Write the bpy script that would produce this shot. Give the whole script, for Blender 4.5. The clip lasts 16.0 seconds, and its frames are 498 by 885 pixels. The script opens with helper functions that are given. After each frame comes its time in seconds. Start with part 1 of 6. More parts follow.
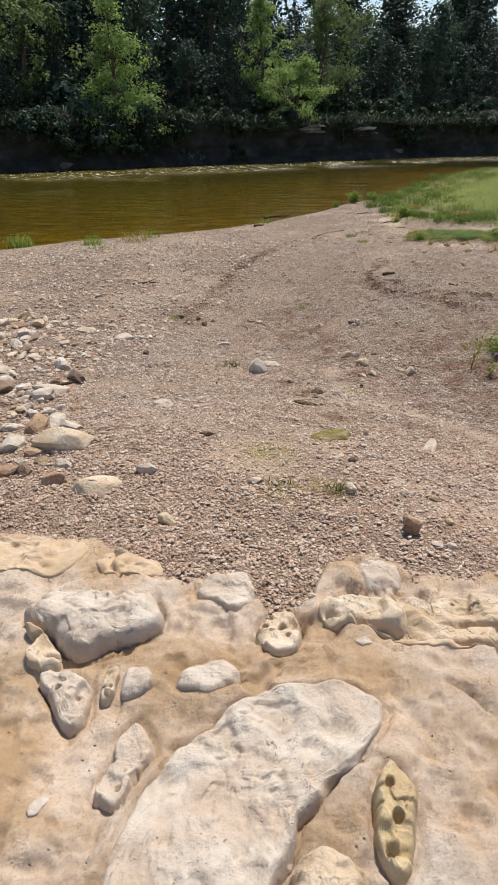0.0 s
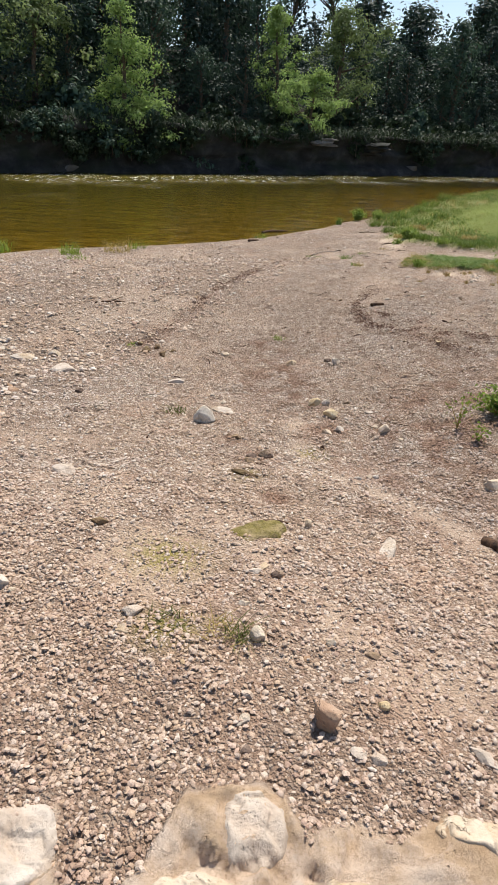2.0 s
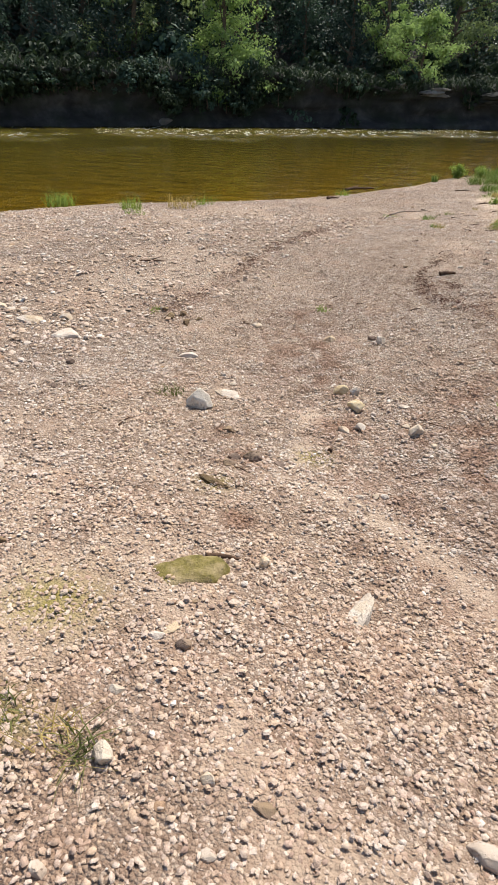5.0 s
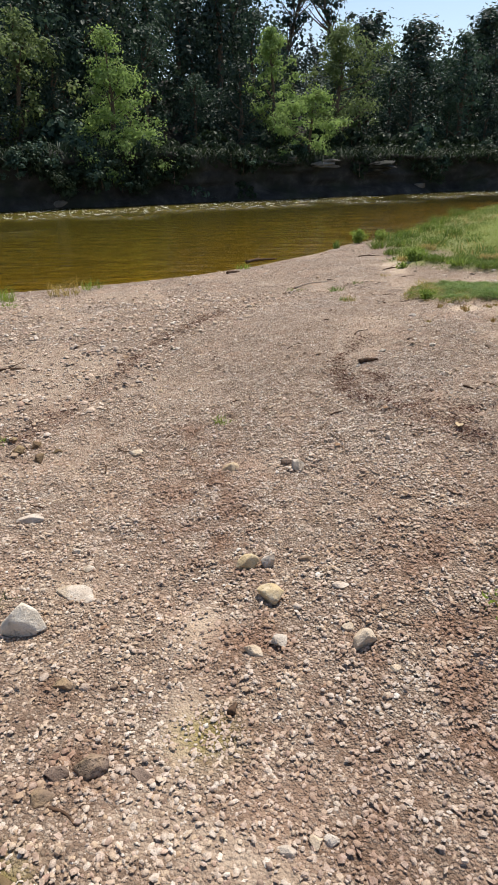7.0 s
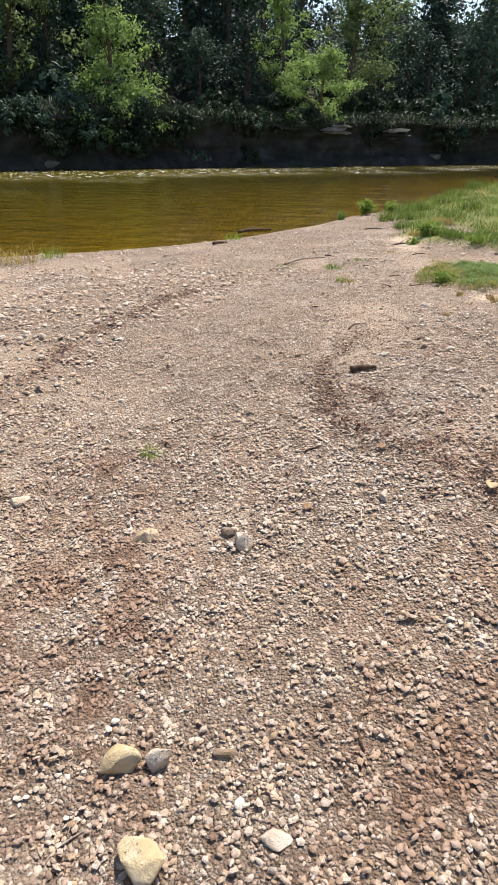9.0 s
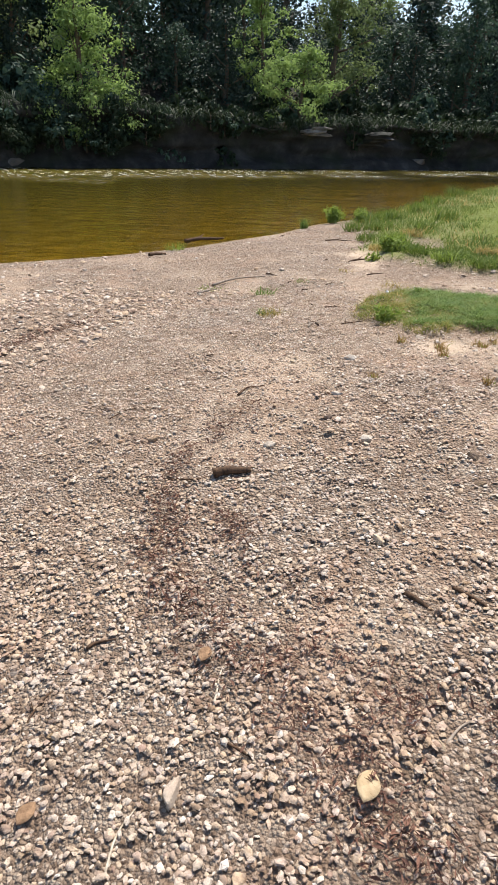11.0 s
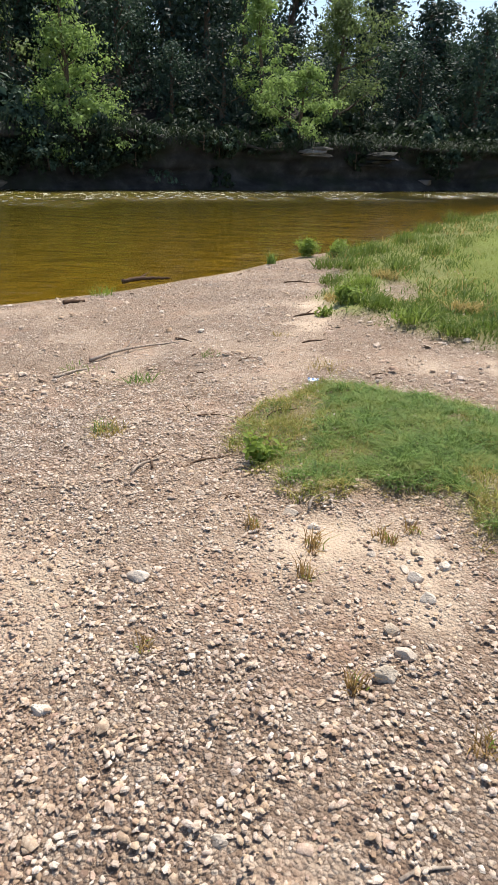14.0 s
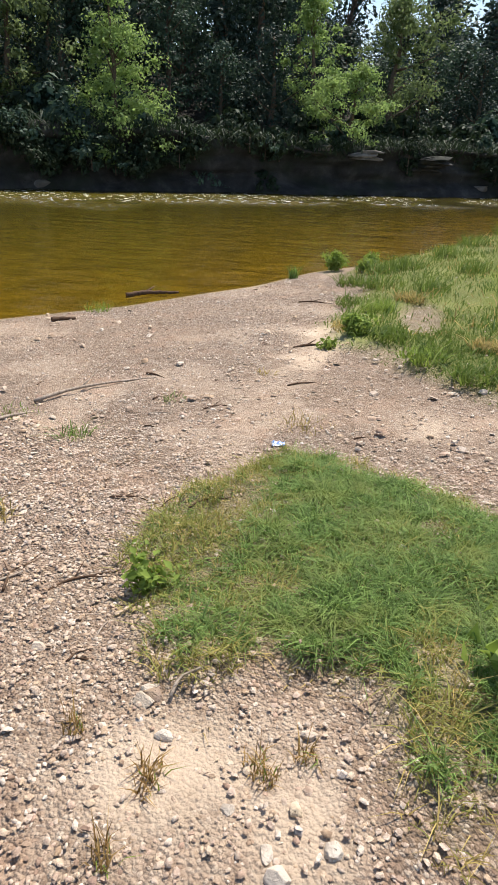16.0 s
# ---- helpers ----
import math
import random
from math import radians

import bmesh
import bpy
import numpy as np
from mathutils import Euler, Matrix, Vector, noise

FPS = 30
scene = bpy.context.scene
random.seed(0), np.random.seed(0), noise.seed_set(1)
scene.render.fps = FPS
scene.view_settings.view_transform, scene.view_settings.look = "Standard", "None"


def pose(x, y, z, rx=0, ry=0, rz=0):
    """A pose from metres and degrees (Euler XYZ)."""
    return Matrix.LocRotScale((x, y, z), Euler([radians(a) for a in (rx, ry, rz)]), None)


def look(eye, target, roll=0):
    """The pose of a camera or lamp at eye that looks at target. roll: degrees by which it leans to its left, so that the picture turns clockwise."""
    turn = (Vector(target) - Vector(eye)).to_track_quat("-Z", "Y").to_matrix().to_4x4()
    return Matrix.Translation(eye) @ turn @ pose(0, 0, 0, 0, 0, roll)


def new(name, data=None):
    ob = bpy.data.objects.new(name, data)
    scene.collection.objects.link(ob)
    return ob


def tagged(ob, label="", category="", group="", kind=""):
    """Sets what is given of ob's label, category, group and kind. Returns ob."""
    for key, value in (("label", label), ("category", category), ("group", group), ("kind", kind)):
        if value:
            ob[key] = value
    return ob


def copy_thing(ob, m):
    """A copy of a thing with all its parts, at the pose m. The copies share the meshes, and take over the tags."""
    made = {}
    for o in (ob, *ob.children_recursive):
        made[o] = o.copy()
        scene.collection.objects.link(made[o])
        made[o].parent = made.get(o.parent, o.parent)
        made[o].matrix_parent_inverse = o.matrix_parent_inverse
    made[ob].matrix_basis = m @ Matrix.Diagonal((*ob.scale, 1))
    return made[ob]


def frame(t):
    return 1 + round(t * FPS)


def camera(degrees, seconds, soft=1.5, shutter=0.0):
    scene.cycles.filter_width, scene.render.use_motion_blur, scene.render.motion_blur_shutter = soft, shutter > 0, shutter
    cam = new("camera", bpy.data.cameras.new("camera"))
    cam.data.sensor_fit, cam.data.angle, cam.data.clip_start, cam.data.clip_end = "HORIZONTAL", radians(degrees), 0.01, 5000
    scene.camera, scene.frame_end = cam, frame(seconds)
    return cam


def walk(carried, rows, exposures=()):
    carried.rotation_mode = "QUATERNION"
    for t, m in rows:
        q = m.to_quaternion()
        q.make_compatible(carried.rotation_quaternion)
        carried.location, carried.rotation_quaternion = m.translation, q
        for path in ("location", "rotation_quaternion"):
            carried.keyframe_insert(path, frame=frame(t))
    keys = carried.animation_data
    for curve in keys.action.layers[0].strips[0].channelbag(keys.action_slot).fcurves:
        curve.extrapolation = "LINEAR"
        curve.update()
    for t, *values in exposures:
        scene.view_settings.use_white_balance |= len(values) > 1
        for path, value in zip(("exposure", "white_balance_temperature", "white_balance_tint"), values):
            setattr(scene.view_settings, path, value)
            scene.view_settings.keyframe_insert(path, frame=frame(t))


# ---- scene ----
cam = camera(44.25, 16.0, soft=1.1)
walk(cam, [
    (0.0, look((0.936, 5.282, 2.230), (0.680, 7.921, 0.826), -0.13)),
    (0.5, look((1.075, 5.609, 2.249), (0.815, 8.283, 0.914), -0.10)),
    (1.0, look((1.167, 5.844, 2.188), (0.906, 8.519, 0.854), 0.00)),
    (1.5, look((1.295, 6.096, 2.204), (1.018, 8.759, 0.852), 1.39)),
    (2.0, look((1.288, 6.222, 2.212), (1.008, 8.877, 0.845), 2.40)),
    (2.5, look((1.311, 6.351, 2.174), (1.058, 8.992, 0.773), 2.04)),
    (3.0, look((1.438, 6.409, 2.164), (1.242, 9.015, 0.691), 1.52)),
    (3.5, look((1.600, 6.423, 2.155), (1.332, 9.020, 0.677), 1.09)),
    (3.7, look((1.643, 6.462, 2.155), (1.335, 9.032, 0.640), 1.46)),
    (5.8, look((1.727, 7.624, 2.011), (0.928, 10.081, 0.486), 1.30)),
    (6.0, look((1.715, 7.792, 2.025), (1.034, 10.303, 0.530), 1.90)),
    (6.5, look((1.701, 8.142, 2.030), (1.242, 10.762, 0.641), 1.91)),
    (7.0, look((1.672, 8.490, 1.957), (1.280, 11.184, 0.697), -0.89)),
    (7.5, look((1.646, 8.822, 1.945), (1.274, 11.525, 0.698), -1.93)),
    (8.0, look((1.726, 9.131, 1.809), (1.334, 11.796, 0.489), -1.87)),
    (8.2, look((1.733, 9.248, 1.792), (1.357, 11.902, 0.444), -1.08)),
    (10.3, look((2.087, 10.818, 1.662), (1.674, 13.446, 0.276), 2.77)),
    (10.5, look((2.149, 10.938, 1.668), (1.776, 13.580, 0.297), 2.96)),
    (11.0, look((2.281, 11.227, 1.689), (1.942, 13.876, 0.323), 1.96)),
    (11.5, look((2.353, 11.559, 1.667), (2.009, 14.211, 0.308), 1.69)),
    (12.0, look((2.457, 11.858, 1.684), (2.122, 14.514, 0.329), 1.20)),
    (12.5, look((2.634, 12.137, 1.718), (2.288, 14.807, 0.395), 1.89)),
    (13.0, look((2.743, 12.500, 1.686), (2.387, 15.178, 0.382), 1.74)),
    (13.5, look((2.827, 12.858, 1.749), (2.460, 15.540, 0.456), 1.35)),
    (14.0, look((2.984, 13.111, 1.777), (2.568, 15.781, 0.475), 1.83)),
    (14.5, look((3.096, 13.337, 1.761), (2.660, 15.997, 0.445), 2.05)),
    (15.0, look((3.146, 13.589, 1.813), (2.714, 16.250, 0.496), 2.68)),
    (15.5, look((3.202, 13.794, 1.831), (2.709, 16.448, 0.523), 2.72)),
    (16.0, look((3.347, 14.017, 1.853), (2.715, 16.642, 0.547), 2.48)),
], exposures=[(0, 0.03), (0.5, -0.04), (1, -0.02), (1.5, 0.18), (2, 0.25), (3, 0.3), (3.5, 0.38), (5.8, 0.39), (6.1, 0.37), (6.5, 0.18), (7, 0.22), (7.5, 0.24), (8, 0.44), (10.5, 0.55), (11, 0.49), (12.5, 0.5), (13, 0.41), (13.5, 0.4), (14.5, 0.65), (15, 0.59), (15.5, 0.5), (16, 0.53)])

# ---- daylight ----
SUN_EL, SUN_AZ = 62.0, 18.0     # degrees above the horizon, degrees from +y towards +x
world = bpy.data.worlds.new("sky")
scene.world = world
world.use_nodes = True
wn = world.node_tree
sky = wn.nodes.new("ShaderNodeTexSky")
sky.sky_type = 'NISHITA'
sky.sun_disc = False
sky.dust_density, sky.air_density, sky.ozone_density = 1.0, 1.0, 1.2
sky.sun_elevation, sky.sun_rotation = radians(SUN_EL), radians(SUN_AZ)
wn.nodes["Background"].inputs["Strength"].default_value = 0.125
wn.links.new(sky.outputs[0], wn.nodes["Background"].inputs["Color"])
sun = new("sun", bpy.data.lights.new("sun", 'SUN'))
sun.data.energy, sun.data.angle, sun.data.color = 5.0, radians(0.53), (1.0, 0.94, 0.85)
to_sun = Vector((math.sin(radians(SUN_AZ)) * math.cos(radians(SUN_EL)), math.cos(radians(SUN_AZ)) * math.cos(radians(SUN_EL)), math.sin(radians(SUN_EL))))
sun.matrix_world = look((0, 0, 40), Vector((0, 0, 40)) - to_sun)


# ---- material helper ----
class Mat:
    def __init__(self, name):
        self.m = bpy.data.materials.new(name)
        self.m.use_nodes = True
        self.t = self.m.node_tree
        self.t.nodes.clear()
        self.out = self.t.nodes.new("ShaderNodeOutputMaterial")
        self.co = self.n("ShaderNodeTexCoord").outputs["Object"]

    def n(self, kind, ins=None, **props):
        node = self.t.nodes.new(kind)
        for k, v in props.items():
            setattr(node, k, v)
        for k, v in (ins or {}).items():
            self.put(node.inputs[k], v)
        return node

    def put(self, sock, v):
        if isinstance(v, bpy.types.NodeSocket):
            self.t.links.new(v, sock)
        elif isinstance(v, (tuple, list)) and len(v) == 3 and sock.type == 'RGBA':
            sock.default_value = (*v, 1)
        else:
            sock.default_value = v

    def noise(self, scale, detail=4, rough=0.55, vec=None, what="Fac"):
        return self.n("ShaderNodeTexNoise", {"Vector": vec or self.co, "Scale": scale, "Detail": detail, "Roughness": rough}).outputs[what]

    def voro(self, scale, what="Distance", feature='F1', vec=None):
        return self.n("ShaderNodeTexVoronoi", {"Vector": vec or self.co, "Scale": scale}, feature=feature).outputs[what]

    def attr(self, name):
        return self.n("ShaderNodeAttribute", attribute_name=name).outputs["Fac"]

    def ramp(self, fac, stops):
        node = self.n("ShaderNodeValToRGB", {"Fac": fac})
        el = node.color_ramp.elements
        while len(el) < len(stops):
            el.new(0.5)
        for e, (p, c) in zip(el, stops):
            e.position, e.color = p, (*c, 1) if isinstance(c, tuple) else (c, c, c, 1)
        return node.outputs["Color"]

    def mix(self, fac, a, b, blend='MIX'):
        node = self.n("ShaderNodeMix", data_type='RGBA', blend_type=blend)
        for i, v in ((0, fac), (6, a), (7, b)):
            self.put(node.inputs[i], v)
        return node.outputs[2]

    def math(self, op, a, b=0.0, clamp=False):
        node = self.n("ShaderNodeMath", {0: a, 1: b}, operation=op, use_clamp=clamp)
        return node.outputs[0]

    def bump(self, height, dist, strength=1.0, normal=None):
        ins = {"Height": height, "Distance": dist, "Strength": strength}
        if normal:
            ins["Normal"] = normal
        return self.n("ShaderNodeBump", ins).outputs["Normal"]

    def surface(self, color, rough=0.9, normal=None, spec=0.3, metal=0.0):
        ins = {"Base Color": color, "Roughness": rough, "Specular IOR Level": spec, "Metallic": metal}
        if normal:
            ins["Normal"] = normal
        self.t.links.new(self.n("ShaderNodeBsdfPrincipled", ins).outputs[0], self.out.inputs[0])
        return self.m


def ground_material():
    k = Mat("gravel_ground")
    big = k.noise(0.55, 3)
    mid = k.noise(3.2, 5, 0.6)
    fine = k.noise(60, 4, 0.7)
    cell = k.voro(85, "Color")
    cell_d = k.voro(85)
    grit_d = k.voro(150)
    grit_c = k.voro(150, "Color")
    pick = k.n("ShaderNodeSeparateColor", {"Color": cell}).outputs[0]
    pick2 = k.n("ShaderNodeSeparateColor", {"Color": grit_c}).outputs[1]
    pebble = k.ramp(pick, [(0.0, (0.11, 0.07, 0.047)), (0.2, (0.24, 0.165, 0.112)), (0.5, (0.37, 0.278, 0.204)), (0.78, (0.48, 0.376, 0.288)), (1.0, (0.58, 0.485, 0.385))])
    grit = k.ramp(pick2, [(0.0, (0.15, 0.10, 0.066)), (0.4, (0.33, 0.233, 0.162)), (1.0, (0.51, 0.395, 0.293))])
    sandy = k.ramp(mid, [(0.25, (0.45, 0.34, 0.235)), (0.75, (0.57, 0.455, 0.345))])
    base = k.mix(k.ramp(fine, [(0.38, 0.0), (0.5, 1.0)]), grit, pebble)
    clump = k.noise(13, 3, 0.7)
    base = k.mix(k.ramp(clump, [(0.36, 0.7), (0.45, 0.0)]), base, (0.20, 0.13, 0.085))
    base = k.mix(k.ramp(clump, [(0.54, 0.0), (0.66, 0.5)]), base, (0.58, 0.48, 0.375))
    # cell edges darkened, painting in the shade between pebbles
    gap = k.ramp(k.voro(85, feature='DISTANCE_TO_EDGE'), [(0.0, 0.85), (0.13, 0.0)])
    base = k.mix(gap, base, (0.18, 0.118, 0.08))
    base = k.mix(k.ramp(k.noise(2.3, 5, 0.7), [(0.52, 0.0), (0.66, 0.5)]), base, (0.47, 0.30, 0.20))
    base = k.mix(k.ramp(k.noise(0.8, 5, 0.65), [(0.42, 0.0), (0.62, 0.25)]), base, (0.42, 0.29, 0.19))
    base = k.mix(k.ramp(k.math('ADD', k.attr("sand"), k.math('MULTIPLY', k.math('SUBTRACT', k.noise(24, 5, 0.75), 0.5), 1.1)), [(0.35, 0.0), (0.75, 0.92)]), base, sandy)
    base = k.mix(0.08, base, k.ramp(big, [(0.3, (0.36, 0.25, 0.19)), (0.7, (0.50, 0.41, 0.33))]))
    north = k.n("ShaderNodeSeparateXYZ", {0: k.co}).outputs[1]
    base = k.mix(k.n("ShaderNodeMapRange", {"Value": north, "From Min": 7.2, "From Max": 10.5, "To Min": 0.32, "To Max": 0.0}).outputs[0], base, (0.42, 0.265, 0.175))
    damp = k.math('MULTIPLY', k.attr("damp"), k.ramp(k.noise(9, 5, 0.7), [(0.3, 0.35), (0.62, 1.0)]))
    base = k.mix(damp, base, k.ramp(fine, [(0.3, (0.10, 0.052, 0.03)), (0.7, (0.30, 0.17, 0.105))]))
    base = k.mix(k.math('MULTIPLY', k.attr("moss"), k.ramp(k.noise(30, 4, 0.7), [(0.3, 0.3), (0.55, 1.0)])), base, (0.27, 0.22, 0.055))
    # flat sandstone shelf
    tone = k.math('SUBTRACT', k.noise(3.2, 7, 0.72), k.math('MULTIPLY', k.attr("ochre"), 0.13))
    shelf = k.ramp(tone, [(0.26, (0.46, 0.305, 0.17)), (0.40, (0.57, 0.405, 0.26)), (0.47, (0.64, 0.48, 0.345)), (0.54, (0.69, 0.545, 0.42)), (0.66, (0.74, 0.625, 0.515))])
    shelf = k.mix(k.ramp(k.noise(95, 5, 0.85), [(0.38, 0.5), (0.49, 0.0)]), shelf, (0.34, 0.215, 0.135))
    shelf = k.mix(k.math('MULTIPLY', k.ramp(k.noise(48, 5, 0.8), [(0.54, 0.0), (0.66, 0.6)]), k.ramp(tone, [(0.42, 0.0), (0.55, 1.0)])), shelf, (0.66, 0.565, 0.465))
    speck = k.math('MULTIPLY', k.ramp(k.voro(34), [(0.04, 1.0), (0.15, 0.0)]), k.ramp(k.noise(11.0, 5, 0.8), [(0.50, 0.0), (0.60, 1.0)]))
    shelf = k.mix(k.math('MULTIPLY', speck, 0.7), shelf, (0.13, 0.085, 0.055))
    base = k.mix(k.attr("bedrock"), base, shelf)
    lawn = k.mix(k.noise(1.1, 5, 0.6), (0.14, 0.19, 0.022), (0.23, 0.24, 0.045))
    lawn = k.mix(k.ramp(k.noise(14, 4, 0.7), [(0.35, 0.0), (0.7, 0.5)]), lawn, (0.15, 0.20, 0.04))
    base = k.mix(k.attr("lawn"), base, lawn)
    bed = k.mix(k.ramp(k.noise(1.6, 4), [(0.35, 0.0), (0.65, 1.0)]), (0.24, 0.18, 0.045), (0.42, 0.32, 0.10))
    base = k.mix(k.attr("bed"), base, bed)
    # soil nearly black: the shade under the wood is put into the colour
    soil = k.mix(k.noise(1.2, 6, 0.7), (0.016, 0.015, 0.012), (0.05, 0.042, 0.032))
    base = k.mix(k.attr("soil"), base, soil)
    h = k.math('ADD', k.math('MULTIPLY', cell_d, -1.0), k.math('MULTIPLY', grit_d, -0.45))
    h = k.math('MULTIPLY', h, k.math('SUBTRACT', 1.0, k.math('MULTIPLY', k.attr("sand"), 0.85)))
    h = k.math('MULTIPLY', h, k.math('SUBTRACT', 1.0, k.attr("bedrock")))
    h = k.math('ADD', h, k.math('MULTIPLY', k.noise(38, 8, 0.8), k.math('SUBTRACT', 0.75, k.math('MULTIPLY', k.attr("sand"), 0.5))))
    h = k.math('ADD', h, k.math('MULTIPLY', k.math('MULTIPLY', speck, k.attr("bedrock")), -0.8))
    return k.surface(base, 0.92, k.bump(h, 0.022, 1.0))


def pebble_material():
    k = Mat("river_pebble")
    r = k.n("ShaderNodeNewGeometry").outputs["Random Per Island"]
    col = k.ramp(r, [(0.0, (0.13, 0.08, 0.056)), (0.05, (0.27, 0.175, 0.125)), (0.16, (0.49, 0.37, 0.277)), (0.45, (0.60, 0.475, 0.37)), (0.62, (0.55, 0.465, 0.385)), (0.85, (0.68, 0.575, 0.47)), (0.96, (0.74, 0.655, 0.555)), (1.0, (0.82, 0.77, 0.70))])
    # ochre and rosy stones among the grey ones
    hue = k.math('FRACT', k.math('MULTIPLY', r, 37.0))
    col = k.mix(k.ramp(hue, [(0.70, 0.0), (0.74, 0.55)]), col, (0.50, 0.35, 0.20))
    col = k.mix(k.ramp(hue, [(0.0, 0.5), (0.16, 0.4), (0.2, 0.0)]), col, (0.47, 0.31, 0.245))
    patch = k.noise(0.8, 5, 0.65)
    col = k.mix(k.ramp(patch, [(0.45, 0.0), (0.62, 0.35)]), col, (0.44, 0.31, 0.21))
    col = k.mix(k.ramp(patch, [(0.36, 0.35), (0.48, 0.0)]), col, (0.49, 0.44, 0.39))
    col = k.mix(k.ramp(k.noise(2.3, 5, 0.7), [(0.52, 0.0), (0.66, 0.3)]), col, (0.54, 0.36, 0.255))
    clump = k.noise(13, 3, 0.7)
    col = k.mix(k.ramp(clump, [(0.37, 0.6), (0.46, 0.0)]), col, (0.20, 0.125, 0.08))
    col = k.mix(k.ramp(clump, [(0.55, 0.0), (0.64, 0.5)]), col, (0.62, 0.535, 0.44))
    north = k.n("ShaderNodeSeparateXYZ", {0: k.co}).outputs[1]
    rust = k.n("ShaderNodeMapRange", {"Value": north, "From Min": 7.2, "From Max": 9.5, "To Min": 0.30, "To Max": 0.0}).outputs[0]
    col = k.mix(rust, col, (0.57, 0.38, 0.275))
    col = k.mix(k.ramp(k.noise(90, 5, 0.75), [(0.36, 0.55), (0.56, 0.0)]), col, (0.25, 0.17, 0.12))
    damp = k.math('MULTIPLY', k.attr("damp"), 0.72)
    col = k.mix(damp, col, (0.27, 0.15, 0.095))
    return k.surface(col, 0.88, k.bump(k.noise(220, 4, 0.7), 0.004, 0.8))


def stone_material(name, a, b, c, scale=7.0, stain=(0.40, 0.28, 0.15)):
    k = Mat(name)
    rnd = k.n("ShaderNodeObjectInfo").outputs["Random"]
    vec = k.n("ShaderNodeVectorMath", {0: k.co, 1: k.n("ShaderNodeCombineXYZ", {0: k.math('MULTIPLY', rnd, 9.0), 1: rnd}).outputs[0]}, operation='ADD').outputs[0]
    col = k.ramp(k.noise(scale, 6, 0.62, vec), [(0.28, a), (0.5, b), (0.72, c)])
    col = k.mix(k.ramp(k.noise(scale * 0.45, 4, 0.6, vec), [(0.48, 0.0), (0.66, 0.7)]), col, stain)
    col = k.mix(k.ramp(k.noise(scale * 9, 4, 0.75, vec), [(0.30, 0.35), (0.42, 0.0)]), col, tuple(0.7 * v for v in a))
    bent = k.n("ShaderNodeVectorMath", {0: vec, 1: k.n("ShaderNodeVectorMath", {0: k.noise(scale * 1.2, 4, 0.6, vec, "Color"), "Scale": 0.3}, operation='SCALE').outputs[0]}, operation='ADD').outputs[0]
    crack = k.math('MULTIPLY', k.ramp(k.voro(scale * 0.5, feature='DISTANCE_TO_EDGE', vec=bent), [(0.0, 1.0), (0.014, 0.0)]), k.ramp(k.noise(scale * 0.55, 5, 0.75, vec), [(0.56, 0.0), (0.62, 1.0)]))
    pock = k.math('MULTIPLY', k.ramp(k.voro(scale * 4.5, vec=bent), [(0.10, 1.0), (0.22, 0.0)]), k.ramp(k.noise(scale * 0.5, 3, 0.6, vec), [(0.52, 0.0), (0.60, 1.0)]))
    mark = k.math('MAXIMUM', crack, pock)
    col = k.mix(k.math('MULTIPLY', mark, 0.5), col, tuple(0.45 * v for v in a))
    h = k.math('SUBTRACT', k.noise(scale * 4.5, 8, 0.68, vec), k.math('MULTIPLY', mark, 0.6))
    h = k.math('ADD', h, k.math('MULTIPLY', k.ramp(k.voro(scale * 6, vec=vec), [(0.0, 0.0), (0.22, 1.0)]), 0.15))
    return k.surface(col, 0.9, k.bump(h, 0.011, 0.9))


def wood_material(name, a, b):
    k = Mat(name)
    vec = k.n("ShaderNodeMapping", {"Vector": k.co, "Scale": (40.0, 40.0, 5.0)}).outputs[0]
    g = k.noise(1.0, 6, 0.7, vec)
    col = k.mix(k.ramp(g, [(0.35, 0.0), (0.65, 1.0)]), a, b)
    return k.surface(col, 0.9, k.bump(g, 0.004, 0.9))


def leaf_material(name, dark, light, through_light, yellow=(0.30, 0.30, 0.05), share=0.45, scale=1.3):
    k = Mat(name)
    r = k.n("ShaderNodeNewGeometry").outputs["Random Per Island"]
    col = k.mix(r, dark, light)
    col = k.mix(k.ramp(k.noise(scale, 4), [(0.47, 0.0), (0.68, 0.55)]), col, yellow)
    thr = k.mix(r, through_light, light)
    d = k.n("ShaderNodeBsdfPrincipled", {"Base Color": col, "Roughness": 0.6, "Specular IOR Level": 0.15}).outputs[0]
    t = k.n("ShaderNodeBsdfTranslucent", {"Color": thr}).outputs[0]
    k.t.links.new(k.n("ShaderNodeMixShader", {0: share, 1: d, 2: t}).outputs[0], k.out.inputs[0])
    return k.m


